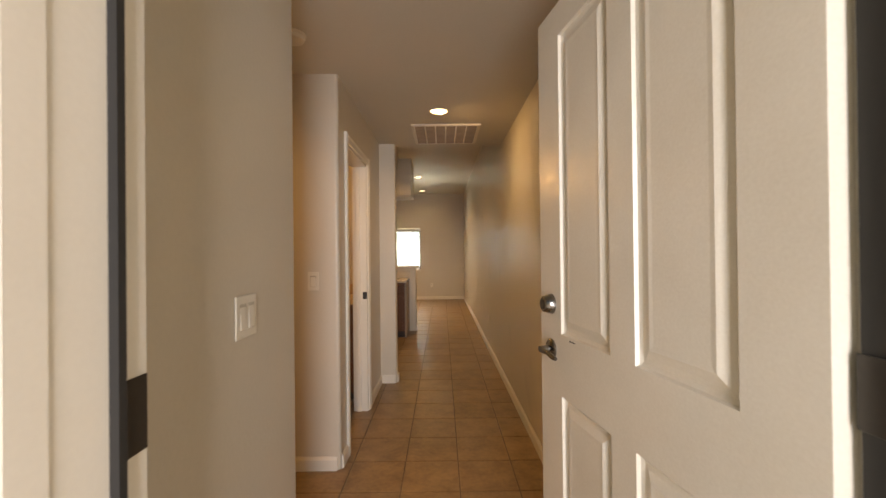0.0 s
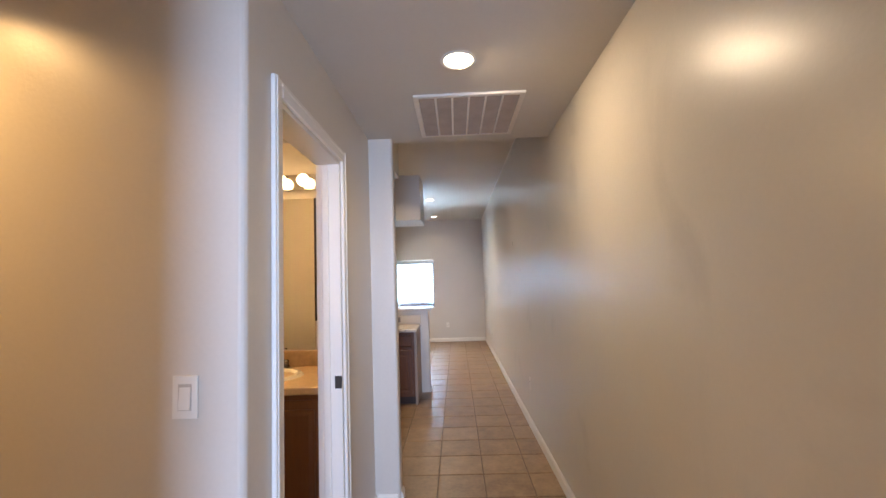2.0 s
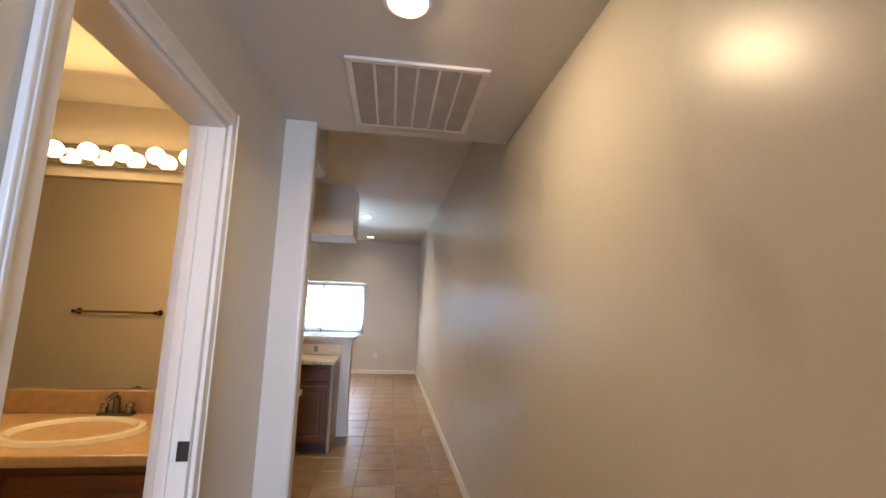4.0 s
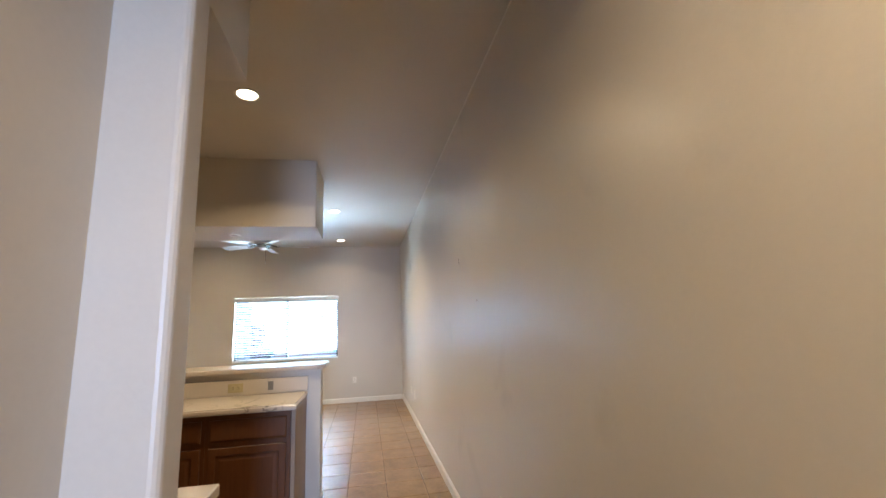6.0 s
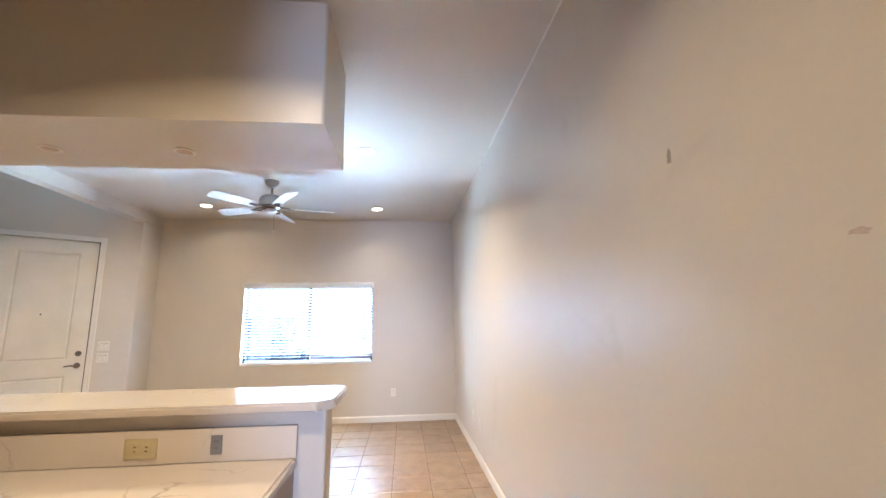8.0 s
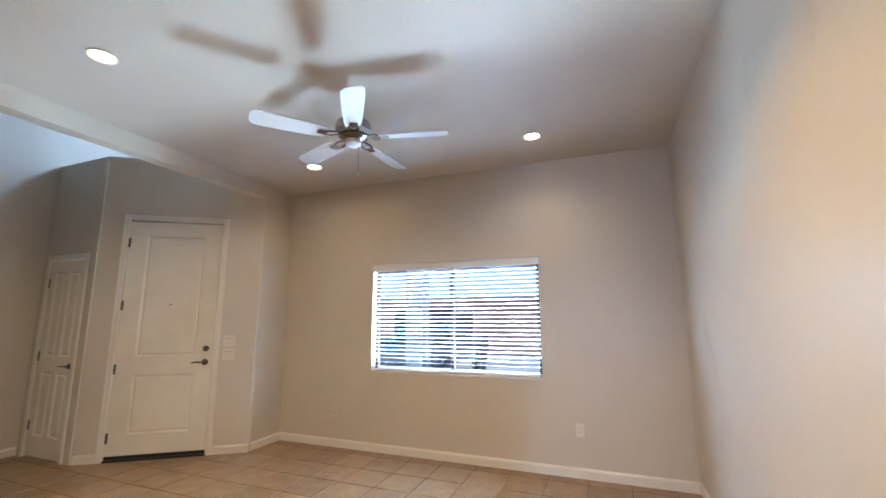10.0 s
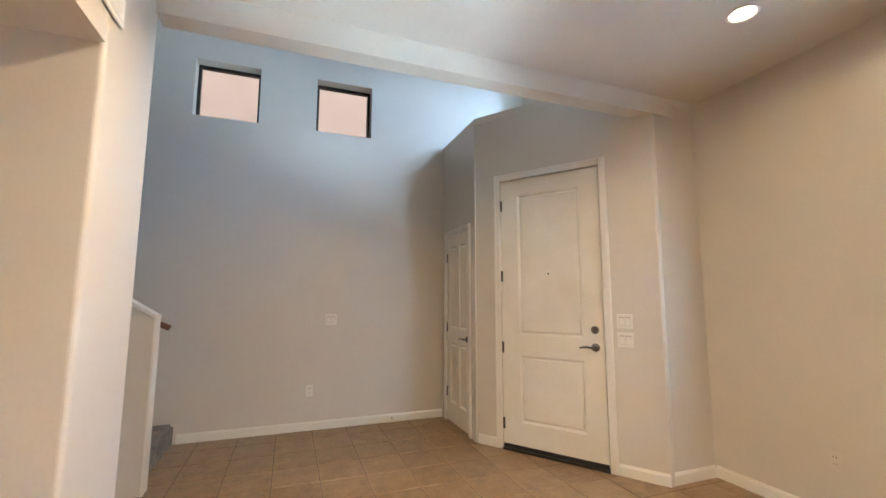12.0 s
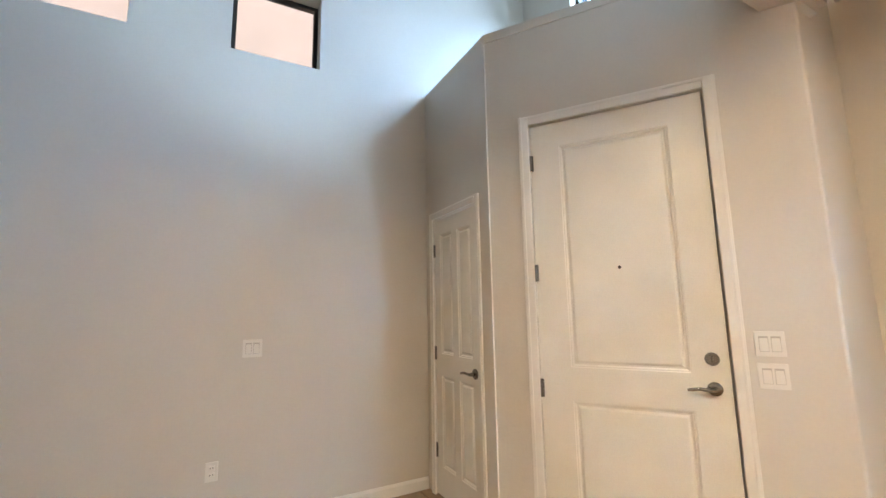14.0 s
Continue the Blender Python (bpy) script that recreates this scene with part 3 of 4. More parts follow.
part("valance", bx(-0.015, WW + 0.015, -0.022, -0.004, WH - 0.08, WH - 0.012, bevel=0.004), BLIND, BL, "white valance")
part("headrail", bx(0.006, WW - 0.006, 0.0, 0.05, WH - 0.055, WH - 0.004), BLIND, BL)
part("bottom_rail", bx(0.01, WW - 0.01, 0.005, 0.053, 0.006, 0.024, bevel=0.003), BLIND, BL)
bm = bmesh.new()
cuts = [0.0] + [v for c in (0.15, 0.66, 1.17, 1.68) for v in (c - 0.005, c + 0.005)] + [WW - 0.02]
for k in range(0, len(cuts) - 1):
    if k % 2 == 0:
        box(bm, cuts[k], cuts[k + 1], -0.0245, 0.0245, -0.0013, 0.0013)
    else:
        box(bm, cuts[k], cuts[k + 1], -0.0245, -0.009, -0.0013, 0.0013)
        box(bm, cuts[k], cuts[k + 1], 0.009, 0.0245, -0.0013, 0.0013)
slat = mesh_of("slat", bm, SLATV)
for i in range(24):
    ob = new("slat", slat)
    ob.parent = BL
    ob.matrix_basis = pose(0.01, 0.029, 0.052 + 0.0435 * i, -10)
for x in (0.16, 0.67, 1.18, 1.69):
    part("ladder_cord", tube([(x, 0.003, 0.02), (x, 0.003, WH - 0.05)], 0.0012, 6), BLIND, BL)

# ---- small high windows ----
for i, y in enumerate((5.72, 6.91, 8.10)):
    w = thing(f"window_{i + 2}", pose(XL, y, 3.17), "small square fixed window high in the wall, dark frame", "window", kind="structure")
    for a, b, c, d in ((0, 0.61, 0, 0.03), (0, 0.61, 0.575, 0.605), (0, 0.03, 0.03, 0.575), (0.58, 0.61, 0.03, 0.575)):
        part("window_frame", bx(-0.18, -0.13, a, b, c, d, bevel=0.003), BRONZE, w)
    g = part("pane", bx(-0.16, -0.156, 0.03, 0.58, 0.03, 0.575), GLASS, w)
    g.visible_shadow = False
w = thing("window_5", pose(-5.86, 10.74, 3.22), "tall bright window over the plant ledge", "window", kind="structure")
for a, b, c, d in ((0, 1.11, 0, 0.03), (0, 1.11, 1.5, 1.53), (0, 0.03, 0.03, 1.5), (1.08, 1.11, 0.03, 1.5)):
    part("window_frame", bx(a, b, 0.07, 0.12, c, d, bevel=0.003), BRONZE, w)
g = part("pane", bx(0.03, 1.08, 0.09, 0.094, 0.03, 1.5), GLASS, w)
g.visible_shadow = False


# ---- lamps ----
def can_light(x, y, z, watts, r=0.078, lit=True, colour=WARM, spread=180, aim=None):
    t = thing("recessed_light", pose(x, y, z), "lit recessed ceiling light with a white trim ring" if lit else "small unlit recessed downlight in the soffit", "ceiling light", "recessed lights" if lit else "soffit downlights")
    part("trim_ring", lathe([(r, -0.001), (r + 0.004, -0.006), (r - 0.008, -0.009), (r - 0.014, -0.004), (r - 0.014, -0.001)]), TRIM, t, "", True)
    part("lens", lathe([(0, -0.006), (r - 0.03, -0.0055), (r - 0.0145, -0.003), (r - 0.0145, -0.001), (0, -0.001)]), LENS if lit else OPAL, t, "glowing warm lens" if lit else "", True)
    if lit:
        l = area("recessed_lamp", (x, y, z - 0.012), (*(aim or (x, y)), 0), 2 * r - 0.03, 0, watts, colour, True)
        l.data.spread = radians(spread)
    return t


can_light(-0.626, 2.72, H1, 11, spread=165, aim=(0.35, 3.0))
can_light(-2.25, 1.68, H1, 9, colour=(1.0, 0.60, 0.24), spread=140)
can_light(-1.45, 5.45, H2, 14, spread=142)
for x, y in ((-1.1, 8.35), (-3.33, 8.28), (-3.35, 10.25), (-1.13, 10.35)):
    can_light(x, y, H2, (22 if x > -2 else 27) if y < 9 else 3, spread=131 if x > -2 else 158)
for x in (-3.25, -2.58, -1.92):
    can_light(x, 6.93, SZ, 0, 0.05, False)

# ---- fittings on walls and ceilings ----
def facing(x, y, z, deg):
    """A frame on a wall: local x along the wall, local -y out of it; deg turns it about the upright."""
    return Matrix.Translation((x, y, z)) @ Matrix.Rotation(radians(deg), 4, "Z")


def rocker_switch(m, gangs):
    w = 0.07 + 0.046 * (gangs - 1)
    t = thing("light_switch", m, f"ivory {'double' if gangs == 2 else 'single'} rocker light switch on the painted wall", "light switch", "light switches")
    part("plate", bx(-w / 2, w / 2, -0.006, 0, -0.057, 0.057, bevel=0.0025, seg=2), PLATE, t)
    for i in range(gangs):
        c = (i - (gangs - 1) / 2) * 0.046
        # darker sheet round each rocker paints in the shadow of its gap
        part("inset", bx(c - 0.0185, c + 0.0185, -0.0064, -0.005, -0.035, 0.035), GAPP, t)
        bm = bx(c - 0.0165, c + 0.0165, -0.010, -0.005, -0.033, 0.033, bevel=0.0015)
        for v in bm.verts:
            if v.co.y < -0.008:
                v.co.y += 0.004 * (v.co.z + 0.033) / 0.066
        part("rocker", bm, PLATE, t)


def outlet(m, flat=False, material=None, label="ivory duplex power outlet with a plain cover plate"):
    ivory = material or PLATE
    t = thing("wall_outlet", m @ (Matrix.Rotation(radians(90), 4, "Y") if flat else Matrix()), label, "outlet", "wall outlets")
    part("plate", bx(-0.035, 0.035, -0.005, 0, -0.057, 0.057, bevel=0.0025, seg=2), ivory, t)
    for z in (-0.020, 0.020):
        r = part("receptacle", bx(-0.017, 0.017, -0.0075, -0.004, z - 0.0145, z + 0.0145, bevel=0.003, seg=2), ivory, t)
        for x in (-0.007, 0.007):
            part("slot", bx(x - 0.0015, x + 0.0015, -0.0079, -0.007, z - 0.003, z + 0.007), BLACK, r)


rocker_switch(facing(-1.1435, 0.585, 1.18, 90), 2)
rocker_switch(facing(-1.41, 2.0295, 1.17, 0), 1)
for z in (1.16, 1.016):
    rocker_switch(DIAG @ Matrix.Translation((1.32, -0.0005, z)), 2)
rocker_switch(facing(XL + 0.0015, 8.33, 1.11, 90), 2)
outlet(facing(XL + 0.0015, 8.135, 0.39, 90))
outlet(facing(0.0155, 5.05, 0.43, -90))
outlet(facing(0.0025, 9.45, 0.38, -90))
outlet(facing(0.004, 9.05, 0.38, -90))
outlet(facing(-0.91, YW - 0.0005, 0.40, 0))
outlet(facing(-3.52, YW - 0.0005, 0.38, 0), material=PAINTED, label="power outlet painted over in the wall colour")
t = thing("cable_plate", facing(-3.81, YW - 0.0005, 1.08, 0), "blank wall plate painted over in the wall colour", "wall plate")
part("plate", bx(-0.035, 0.035, -0.005, 0, -0.057, 0.057, bevel=0.0025, seg=2), PAINTED, t)
for z in (-0.042, 0.042):
    part("screw", cy(0.0035, 0.0035, (0, -0.0065, z), (0, -0.004, z), 10), PAINTED, t, "", True)
t = thing("door_stop", facing(XL + 0.016, 9.0, 0.045, 90), "small spring door stop on the baseboard", "door stop")
part("spring", cy(0.006, 0.006, (0, 0, 0), (0, -0.06, 0), 10), NICKEL, t, "", True)
part("tip", cy(0.009, 0.008, (0, -0.058, 0), (0, -0.075, 0), 12), PLATE, t, "white rubber tip", True)
t = thing("smoke_detector", pose(-1.36, 1.56, H1), "round white smoke detector on the hall ceiling", "smoke detector")
part("base", lathe([(0, 0), (0.068, 0), (0.068, -0.012), (0, -0.012)]), PLATE, t, "", True)
part("cover", lathe([(0, -0.012), (0.062, -0.012), (0.058, -0.03), (0.045, -0.038), (0, -0.040)]), PLATE, t, "", True)

# return-air grille in the hall ceiling
t = thing("return_air_grille", pose(-0.565, 3.365, H1), "large painted return-air grille with angled louvres in the ceiling", "air grille")
gw, gd = 0.305, 0.315
for x0, x1, y0, y1 in ((-gw, gw, -gd, -gd + 0.03), (-gw, gw, gd - 0.03, gd), (-gw, -gw + 0.03, -gd + 0.03, gd - 0.03), (gw - 0.03, gw, -gd + 0.03, gd - 0.03)):
    part("frame", bx(x0, x1, y0, y1, -0.016, -0.001, bevel=0.004), GRILLEP, t)
# backing and louvres are a darker brown than frame and bars
part("backing", bx(-gw + 0.03, gw - 0.03, -gd + 0.03, gd - 0.03, -0.004, -0.001), mat("brown_grille_backing", (0.22, 0.17, 0.13), 0.9, var=0.15, scale=8), t, "brown backing face behind the louvres")
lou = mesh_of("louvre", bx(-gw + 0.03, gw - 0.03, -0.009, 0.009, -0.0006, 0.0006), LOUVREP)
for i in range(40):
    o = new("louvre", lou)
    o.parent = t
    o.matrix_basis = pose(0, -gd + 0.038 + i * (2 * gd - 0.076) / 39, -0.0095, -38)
for i in range(5):
    x = -gw + 0.03 + (i + 1) * (2 * gw - 0.06) / 6
    part("bar", bx(x - 0.006, x + 0.006, -gd + 0.03, gd - 0.03, -0.0175, -0.0135, bevel=0.001), GRILLEP, t)

# supply register high over the kitchen opening
t = thing("air_register", pose(-3.655, KY + 0.003, 2.53), "white painted supply register high on the wall", "air register")
for x0, x1, z0, z1 in ((-0.2, 0.2, -0.09, -0.07), (-0.2, 0.2, 0.07, 0.09), (-0.2, -0.18, -0.07, 0.07), (0.18, 0.2, -0.07, 0.07)):
    part("frame", bx(x0, x1, 0, 0.010, z0, z1, bevel=0.002), TRIM, t)
part("backing", bx(-0.18, 0.18, 0, 0.002, -0.07, 0.07), BRONZE, t)
fin = mesh_of("fin", bx(-0.001, 0.001, 0.001, 0.010, -0.07, 0.07), TRIM)
for i in range(24):
    o = new("fin", fin)
    o.parent = t
    o.matrix_basis = pose(-0.172 + i * 0.015, 0, 0, 0, 0, 20)

# ---- ceiling fan ----
FAN = thing("ceiling_fan", pose(-2.2, 9.24, H2), "white five-blade ceiling fan with nickel blade arms and pull chain", "ceiling fan")
part("canopy", lathe([(0, 0), (0.072, 0), (0.07, -0.025), (0.045, -0.065), (0.022, -0.08), (0, -0.08)]), FANM, FAN, "satin grey canopy", True)
part("downrod", cy(0.013, 0.013, (0, 0, -0.07), (0, 0, -0.17), 14), NICKEL, FAN, "", True)
motor = part("motor_housing", lathe([(0, -0.155), (0.03, -0.16), (0.085, -0.175), (0.118, -0.20), (0.125, -0.225), (0.125, -0.265), (0.105, -0.285), (0, -0.286)]), FANM, FAN, "satin grey motor housing", True)
part("vent_band", lathe([(0.0, -0.286), (0.092, -0.286), (0.098, -0.305), (0.07, -0.325), (0.0, -0.327)]), NICKEL, FAN, "brushed nickel band", True)
part("switch_cap", lathe([(0, -0.326), (0.055, -0.326), (0.055, -0.352), (0.035, -0.368), (0, -0.372)]), FANW, FAN, "", True)
part("pull_chain", tube([(0.03, 0.02, -0.36), (0.032, 0.022, -0.46), (0.032, 0.022, -0.55)], 0.0018, 6), NICKEL, FAN)
part("pull_knob", lathe([(0, 0), (0.006, -0.004), (0.007, -0.02), (0.003, -0.028), (0, -0.03)], 12, (0.032, 0.022, -0.548)), FANW, FAN, "", True)


def blade_mesh():
    bm = bmesh.new()
    up, lo = [], []
    outline = [(0.19, 0.050), (0.26, 0.060), (0.40, 0.066), (0.58, 0.071), (0.63, 0.068), (0.655, 0.055), (0.665, 0.03)]
    pts = [(x, w) for x, w in outline] + [(x, -w) for x, w in reversed(outline)]
    for x, w in pts:
        up.append(bm.verts.new((x, w, 0.003)))
        lo.append(bm.verts.new((x, w, -0.003)))
    bm.faces.new(up)
    bm.faces.new(lo[::-1])
    for i in range(len(pts)):
        j = (i + 1) % len(pts)
        bm.faces.new((up[i], lo[i], lo[j], up[j]))
    bmesh.ops.recalc_face_normals(bm, faces=bm.faces)
    return mesh_of("blade", bm, FANW)


def arm_mesh():
    bm = bmesh.new()
    for s in (-1, 1):
        tube([(0.085, 0, 0.012), (0.12, s * 0.022, 0.006), (0.155, s * 0.036, 0.0), (0.19, s * 0.030, -0.006), (0.225, s * 0.012, -0.006)], 0.006, 8, bm)
    box(bm, 0.185, 0.25, -0.03, 0.03, -0.009, -0.004, bevel=0.002)
    return mesh_of("blade_arm", bm, NICKEL, True)


bme, ame = blade_mesh(), arm_mesh()
for k in range(5):
    m = Matrix.Translation((0, 0, -0.305)) @ Matrix.Rotation(radians(15 + 72 * k), 4, "Z")
    for nm, me, tilt in (("blade", bme, 13), ("blade_arm", ame, 0)):
        o = new(nm, me)
        o.parent = FAN
        o.matrix_basis = m @ Matrix.Rotation(radians(tilt), 4, "X")


# ---- kitchen ----
def quartz():
    m, nt, b = nodes_of("quartz_slab")
    N, L = nt.nodes.new, nt.links.new
    geo = N("ShaderNodeNewGeometry")
    warp = N("ShaderNodeTexNoise")
    warp.inputs["Scale"].default_value, warp.inputs["Detail"].default_value = 3.5, 5
    add = N("ShaderNodeVectorMath")
    add.operation = "MULTIPLY_ADD"
    add.inputs[1].default_value = (0.55, 0.55, 0.55)
    L(geo.outputs["Position"], warp.inputs["Vector"])
    L(warp.outputs["Color"], add.inputs[0])
    L(geo.outputs["Position"], add.inputs[2])
    vo = N("ShaderNodeTexVoronoi")
    vo.feature = "DISTANCE_TO_EDGE"
    vo.inputs["Scale"].default_value = 4.2
    L(add.outputs[0], vo.inputs["Vector"])
    gate = N("ShaderNodeTexNoise")
    gate.inputs["Scale"].default_value = 2.3
    L(geo.outputs["Position"], gate.inputs["Vector"])
    gr = N("ShaderNodeMapRange")
    gr.inputs[1].default_value, gr.inputs[2].default_value = 0.48, 0.68
    L(gate.outputs[0], gr.inputs[0])
    vr = N("ShaderNodeMapRange")
    vr.inputs[1].default_value, vr.inputs[2].default_value, vr.inputs[3].default_value, vr.inputs[4].default_value = 0.0, 0.03, 0.85, 0.0
    L(vo.outputs["Distance"], vr.inputs[0])
    mul = N("ShaderNodeMath")
    mul.operation = "MULTIPLY"
    L(vr.outputs[0], mul.inputs[0])
    L(gr.outputs[0], mul.inputs[1])
    mx = N("ShaderNodeMix")
    mx.data_type = "RGBA"
    mx.inputs[6].default_value, mx.inputs[7].default_value = (0.60, 0.53, 0.45, 1), (0.20, 0.17, 0.15, 1)
    L(mul.outputs[0], mx.inputs[0])
    L(mx.outputs[2], b.inputs["Base Color"])
    b.inputs["Roughness"].default_value = 0.16
    return m


QSLAB = quartz()


def cabinet_front(parent, name, x0, x1, z0, z1, y, s, slab=False):
    """A raised-panel or a plain slab front in the plane y, looking to s."""
    t = 0.019
    bm = bmesh.new()
    rings = []
    plain = ((0, 0), (0, t - 0.008), (0.004, t - 0.004), (0.012, t - 0.001), (0.016, t))
    raised = ((0, 0), (0, t - 0.003), (0.003, t), (0.045, t), (0.050, t - 0.007), (0.062, t - 0.007), (0.080, t - 0.002))
    for inset, depth in plain if slab else raised:
        k = min(inset, (z1 - z0) * 0.42)
        rings.append([bm.verts.new((a, y + s * depth, b)) for a, b in ((x0 + k, z0 + k), (x1 - k, z0 + k), (x1 - k, z1 - k), (x0 + k, z1 - k))])
    for a, b in zip(rings, rings[1:]):
        for k in range(4):
            bm.faces.new((a[k], a[(k + 1) % 4], b[(k + 1) % 4], b[k]))
    bm.faces.new(rings[0])
    bm.faces.new(rings[-1])
    bmesh.ops.recalc_face_normals(bm, faces=bm.faces)
    return part(name, bm, WOOD, parent)


def base_cabinet(x0, x1, y_back, y_front, label="stained wood base cabinet with one drawer and one door", drawer=True):
    s = 1 if y_front > y_back else -1
    t = thing("base_cabinet", pose(0, 0, 0), label, "cabinet", "kitchen base cabinets")
    ya, yb = sorted((y_back, y_front))
    part("body", bx(x0 + 0.0005, x1 - 0.0005, ya, yb, 0.10, 0.858), WOOD, t)
    ta, tb = sorted((y_back, y_front - s * 0.07))
    part("toe_kick", bx(x0 + 0.0005, x1 - 0.0005, ta, tb, 0.0, 0.10), WOODD, t, "dark recessed toe kick")
    if drawer:
        cabinet_front(t, "drawer_front", x0 + 0.025, x1 - 0.025, 0.685, 0.825, y_front + s * 0.0005, s, True)
    cabinet_front(t, "cabinet_door", x0 + 0.025, x1 - 0.025, 0.125, 0.65 if drawer else 0.825, y_front + s * 0.0005, s)
    return t


for x0, x1 in ((-1.745, -1.205), (-2.25, -1.745), (-2.79, -2.25), (-3.30, -2.79), (-3.748, -3.30)):
    base_cabinet(x0, x1, 6.47, 5.92)
# pale end panel of the peninsula
solid("peninsula_end", bx(-1.203, -1.175, 5.93, 6.478, 0, 0.858), mat("taupe_panel", (0.30, 0.215, 0.15), 0.45, var=0.1, scale=5, stretch=(5, 5, 0.5)), "taupe end panel of the kitchen peninsula", "panel")
solid("wall_knee", round_upright(bx(-3.75, -1.06, 6.48, 6.62, 0, 1.068), [(-1.06, 6.48), (-1.06, 6.62)], 0.012), WALL, "painted knee wall behind the kitchen sink")
base("baseboard", -1.059, 6.495, -1.059, 6.605, -1)
base("baseboard", -1.075, 6.621, -3.74, 6.621, -1)
bm = prism([(-3.748, 6.43), (-1.09, 6.43), (-1.03, 6.49), (-1.03, 6.84), (-1.07, 6.88), (-3.748, 6.88)], 1.07, 1.105)
bmesh.ops.bevel(bm, geom=[e for e in bm.edges if abs(e.verts[0].co.z - e.verts[1].co.z) < 1e-4], offset=0.006, segments=2, affect="EDGES")
t = thing("bar_top", pose(0, 0, 0), "veined white quartz bar top on the knee wall", "countertop")
part("slab", bm, QSLAB, t)
part("edge_band", bx(-3.748, -1.10, 6.4265, 6.4305, 1.076, 1.099, bevel=0.001), QSLAB, t)
# countertop with a cut-out for the sink
SX0, SX1, SY0, SY1 = -3.03, -2.25, 5.955, 6.375
t = thing("kitchen_countertop", pose(0, 0, 0), "veined white quartz countertop with low backsplash", "countertop")
bm = bmesh.new()
quad = lambda x0, x1, y0, y1, z: [bm.verts.new(v) for v in ((x0, y0, z), (x1, y0, z), (x1, y1, z), (x0, y1, z))]
ot, it = quad(-3.748, -1.165, 5.88, 6.456, 0.90), quad(SX0, SX1, SY0, SY1, 0.90)
ol, il = quad(-3.748, -1.165, 5.88, 6.456, 0.86), quad(SX0, SX1, SY0, SY1, 0.86)
for a, b in ((ot, it), (it, il), (il, ol), (ol, ot)):
    for k in range(4):
        bm.faces.new((a[k], a[(k + 1) % 4], b[(k + 1) % 4], b[k]))
bmesh.ops.recalc_face_normals(bm, faces=bm.faces)
bmesh.ops.bevel(bm, geom=[e for e in bm.edges if all(abs(v.co.y - 5.88) < 1e-4 or abs(v.co.x + 1.165) < 1e-4 for v in e.verts) and abs(e.verts[0].co.z - e.verts[1].co.z) < 1e-4], offset=0.010, segments=3, affect="EDGES")
part("slab", bm, QSLAB, t)
part("backsplash", bx(-3.748, -1.165, 6.457, 6.4785, 0.9005, 1.02, bevel=0.002), QSLAB, t)
t = thing("kitchen_sink", pose(0, 0, 0), "double-bowl stainless steel drop-in kitchen sink", "sink")
bm = bmesh.new()
mid = (SX0 + SX1) / 2
for x0, x1, y0, y1 in ((SX0 - 0.015, SX1 + 0.015, SY0 - 0.015, SY0 + 0.02), (SX0 - 0.015, SX1 + 0.015, SY1 - 0.05, SY1 + 0.015), (SX0 - 0.015, SX0 + 0.02, SY0 + 0.02, SY1 - 0.05), (SX1 - 0.02, SX1 + 0.015, SY0 + 0.02, SY1 - 0.05), (mid - 0.015, mid + 0.015, SY0 + 0.02, SY1 - 0.05)):
    box(bm, x0, x1, y0, y1, 0.9005, 0.905)
part("rim", bm, STEEL, t)
for x0, x1 in ((SX0 + 0.02, mid - 0.015), (mid + 0.015, SX1 - 0.02)):
    bm = bmesh.new()
    y0, y1 = SY0 + 0.02, SY1 - 0.05
    rings = []
    for k, z in ((0, 0.9045), (0.006, 0.89), (0.012, 0.74), (0.04, 0.715)):
        rings.append([bm.verts.new(v) for v in ((x0 + k, y0 + k, z), (x1 - k, y0 + k, z), (x1 - k, y1 - k, z), (x0 + k, y1 - k, z))])
    for a, b in zip(rings, rings[1:]):
        for k in range(4):
            bm.faces.new((a[k], b[k], b[(k + 1) % 4], a[(k + 1) % 4]))
    bm.faces.new(rings[-1])
    bo = part("bowl", bm, STEEL, t)
    part("drain", lathe([(0, 0), (0.04, 0.0), (0.043, 0.004), (0.02, 0.005), (0, 0.003)], 20, ((x0 + x1) / 2, (y0 + y1) / 2, 0.7155)), CHROME, bo, "", True)
t = thing("kitchen_faucet", pose(-2.66, 6.36, 0.905), "low-arc chrome kitchen faucet with a single lever", "faucet")
part("base_plate", bx(-0.12, 0.12, -0.025, 0.025, 0, 0.012, bevel=0.005, seg=2), CHROME, t)
part("body", lathe([(0, 0.01), (0.027, 0.012), (0.024, 0.05), (0.026, 0.085), (0.018, 0.105), (0, 0.11)], 20), CHROME, t, "", True)
part("spout", tube([(0, 0, 0.05), (-0.06, -0.025, 0.085), (-0.135, -0.055, 0.115), (-0.195, -0.08, 0.122), (-0.212, -0.087, 0.098)], [0.014, 0.013, 0.012, 0.0115, 0.012]), CHROME, t, "", True)
part("lever", tube([(0, 0, 0.10), (0.02, 0.02, 0.125), (0.06, 0.03, 0.15)], [0.008, 0.007, 0.009]), CHROME, t, "", True)
t = thing("sink_sprayer", pose(-2.42, 6.35, 0.905), "ivory and chrome side sprayer beside the faucet", "sprayer")
part("collar", lathe([(0, 0), (0.024, 0), (0.02, 0.02), (0.013, 0.024), (0, 0.024)], 18), CHROME, t, "", True)
part("spray_head", tube([(0, 0, 0.02), (0, 0, 0.06), (0, -0.008, 0.09), (0, -0.03, 0.105)], [0.011, 0.012, 0.014, 0.012]), mat("aged_ivory", (0.62, 0.52, 0.36), 0.4), t, "", True)
outlet(facing(-1.72, 6.4565, 0.958, 0), True, mat("tan_plate", (0.50, 0.42, 0.24), 0.4), "tan duplex power outlet lying sideways in the backsplash")
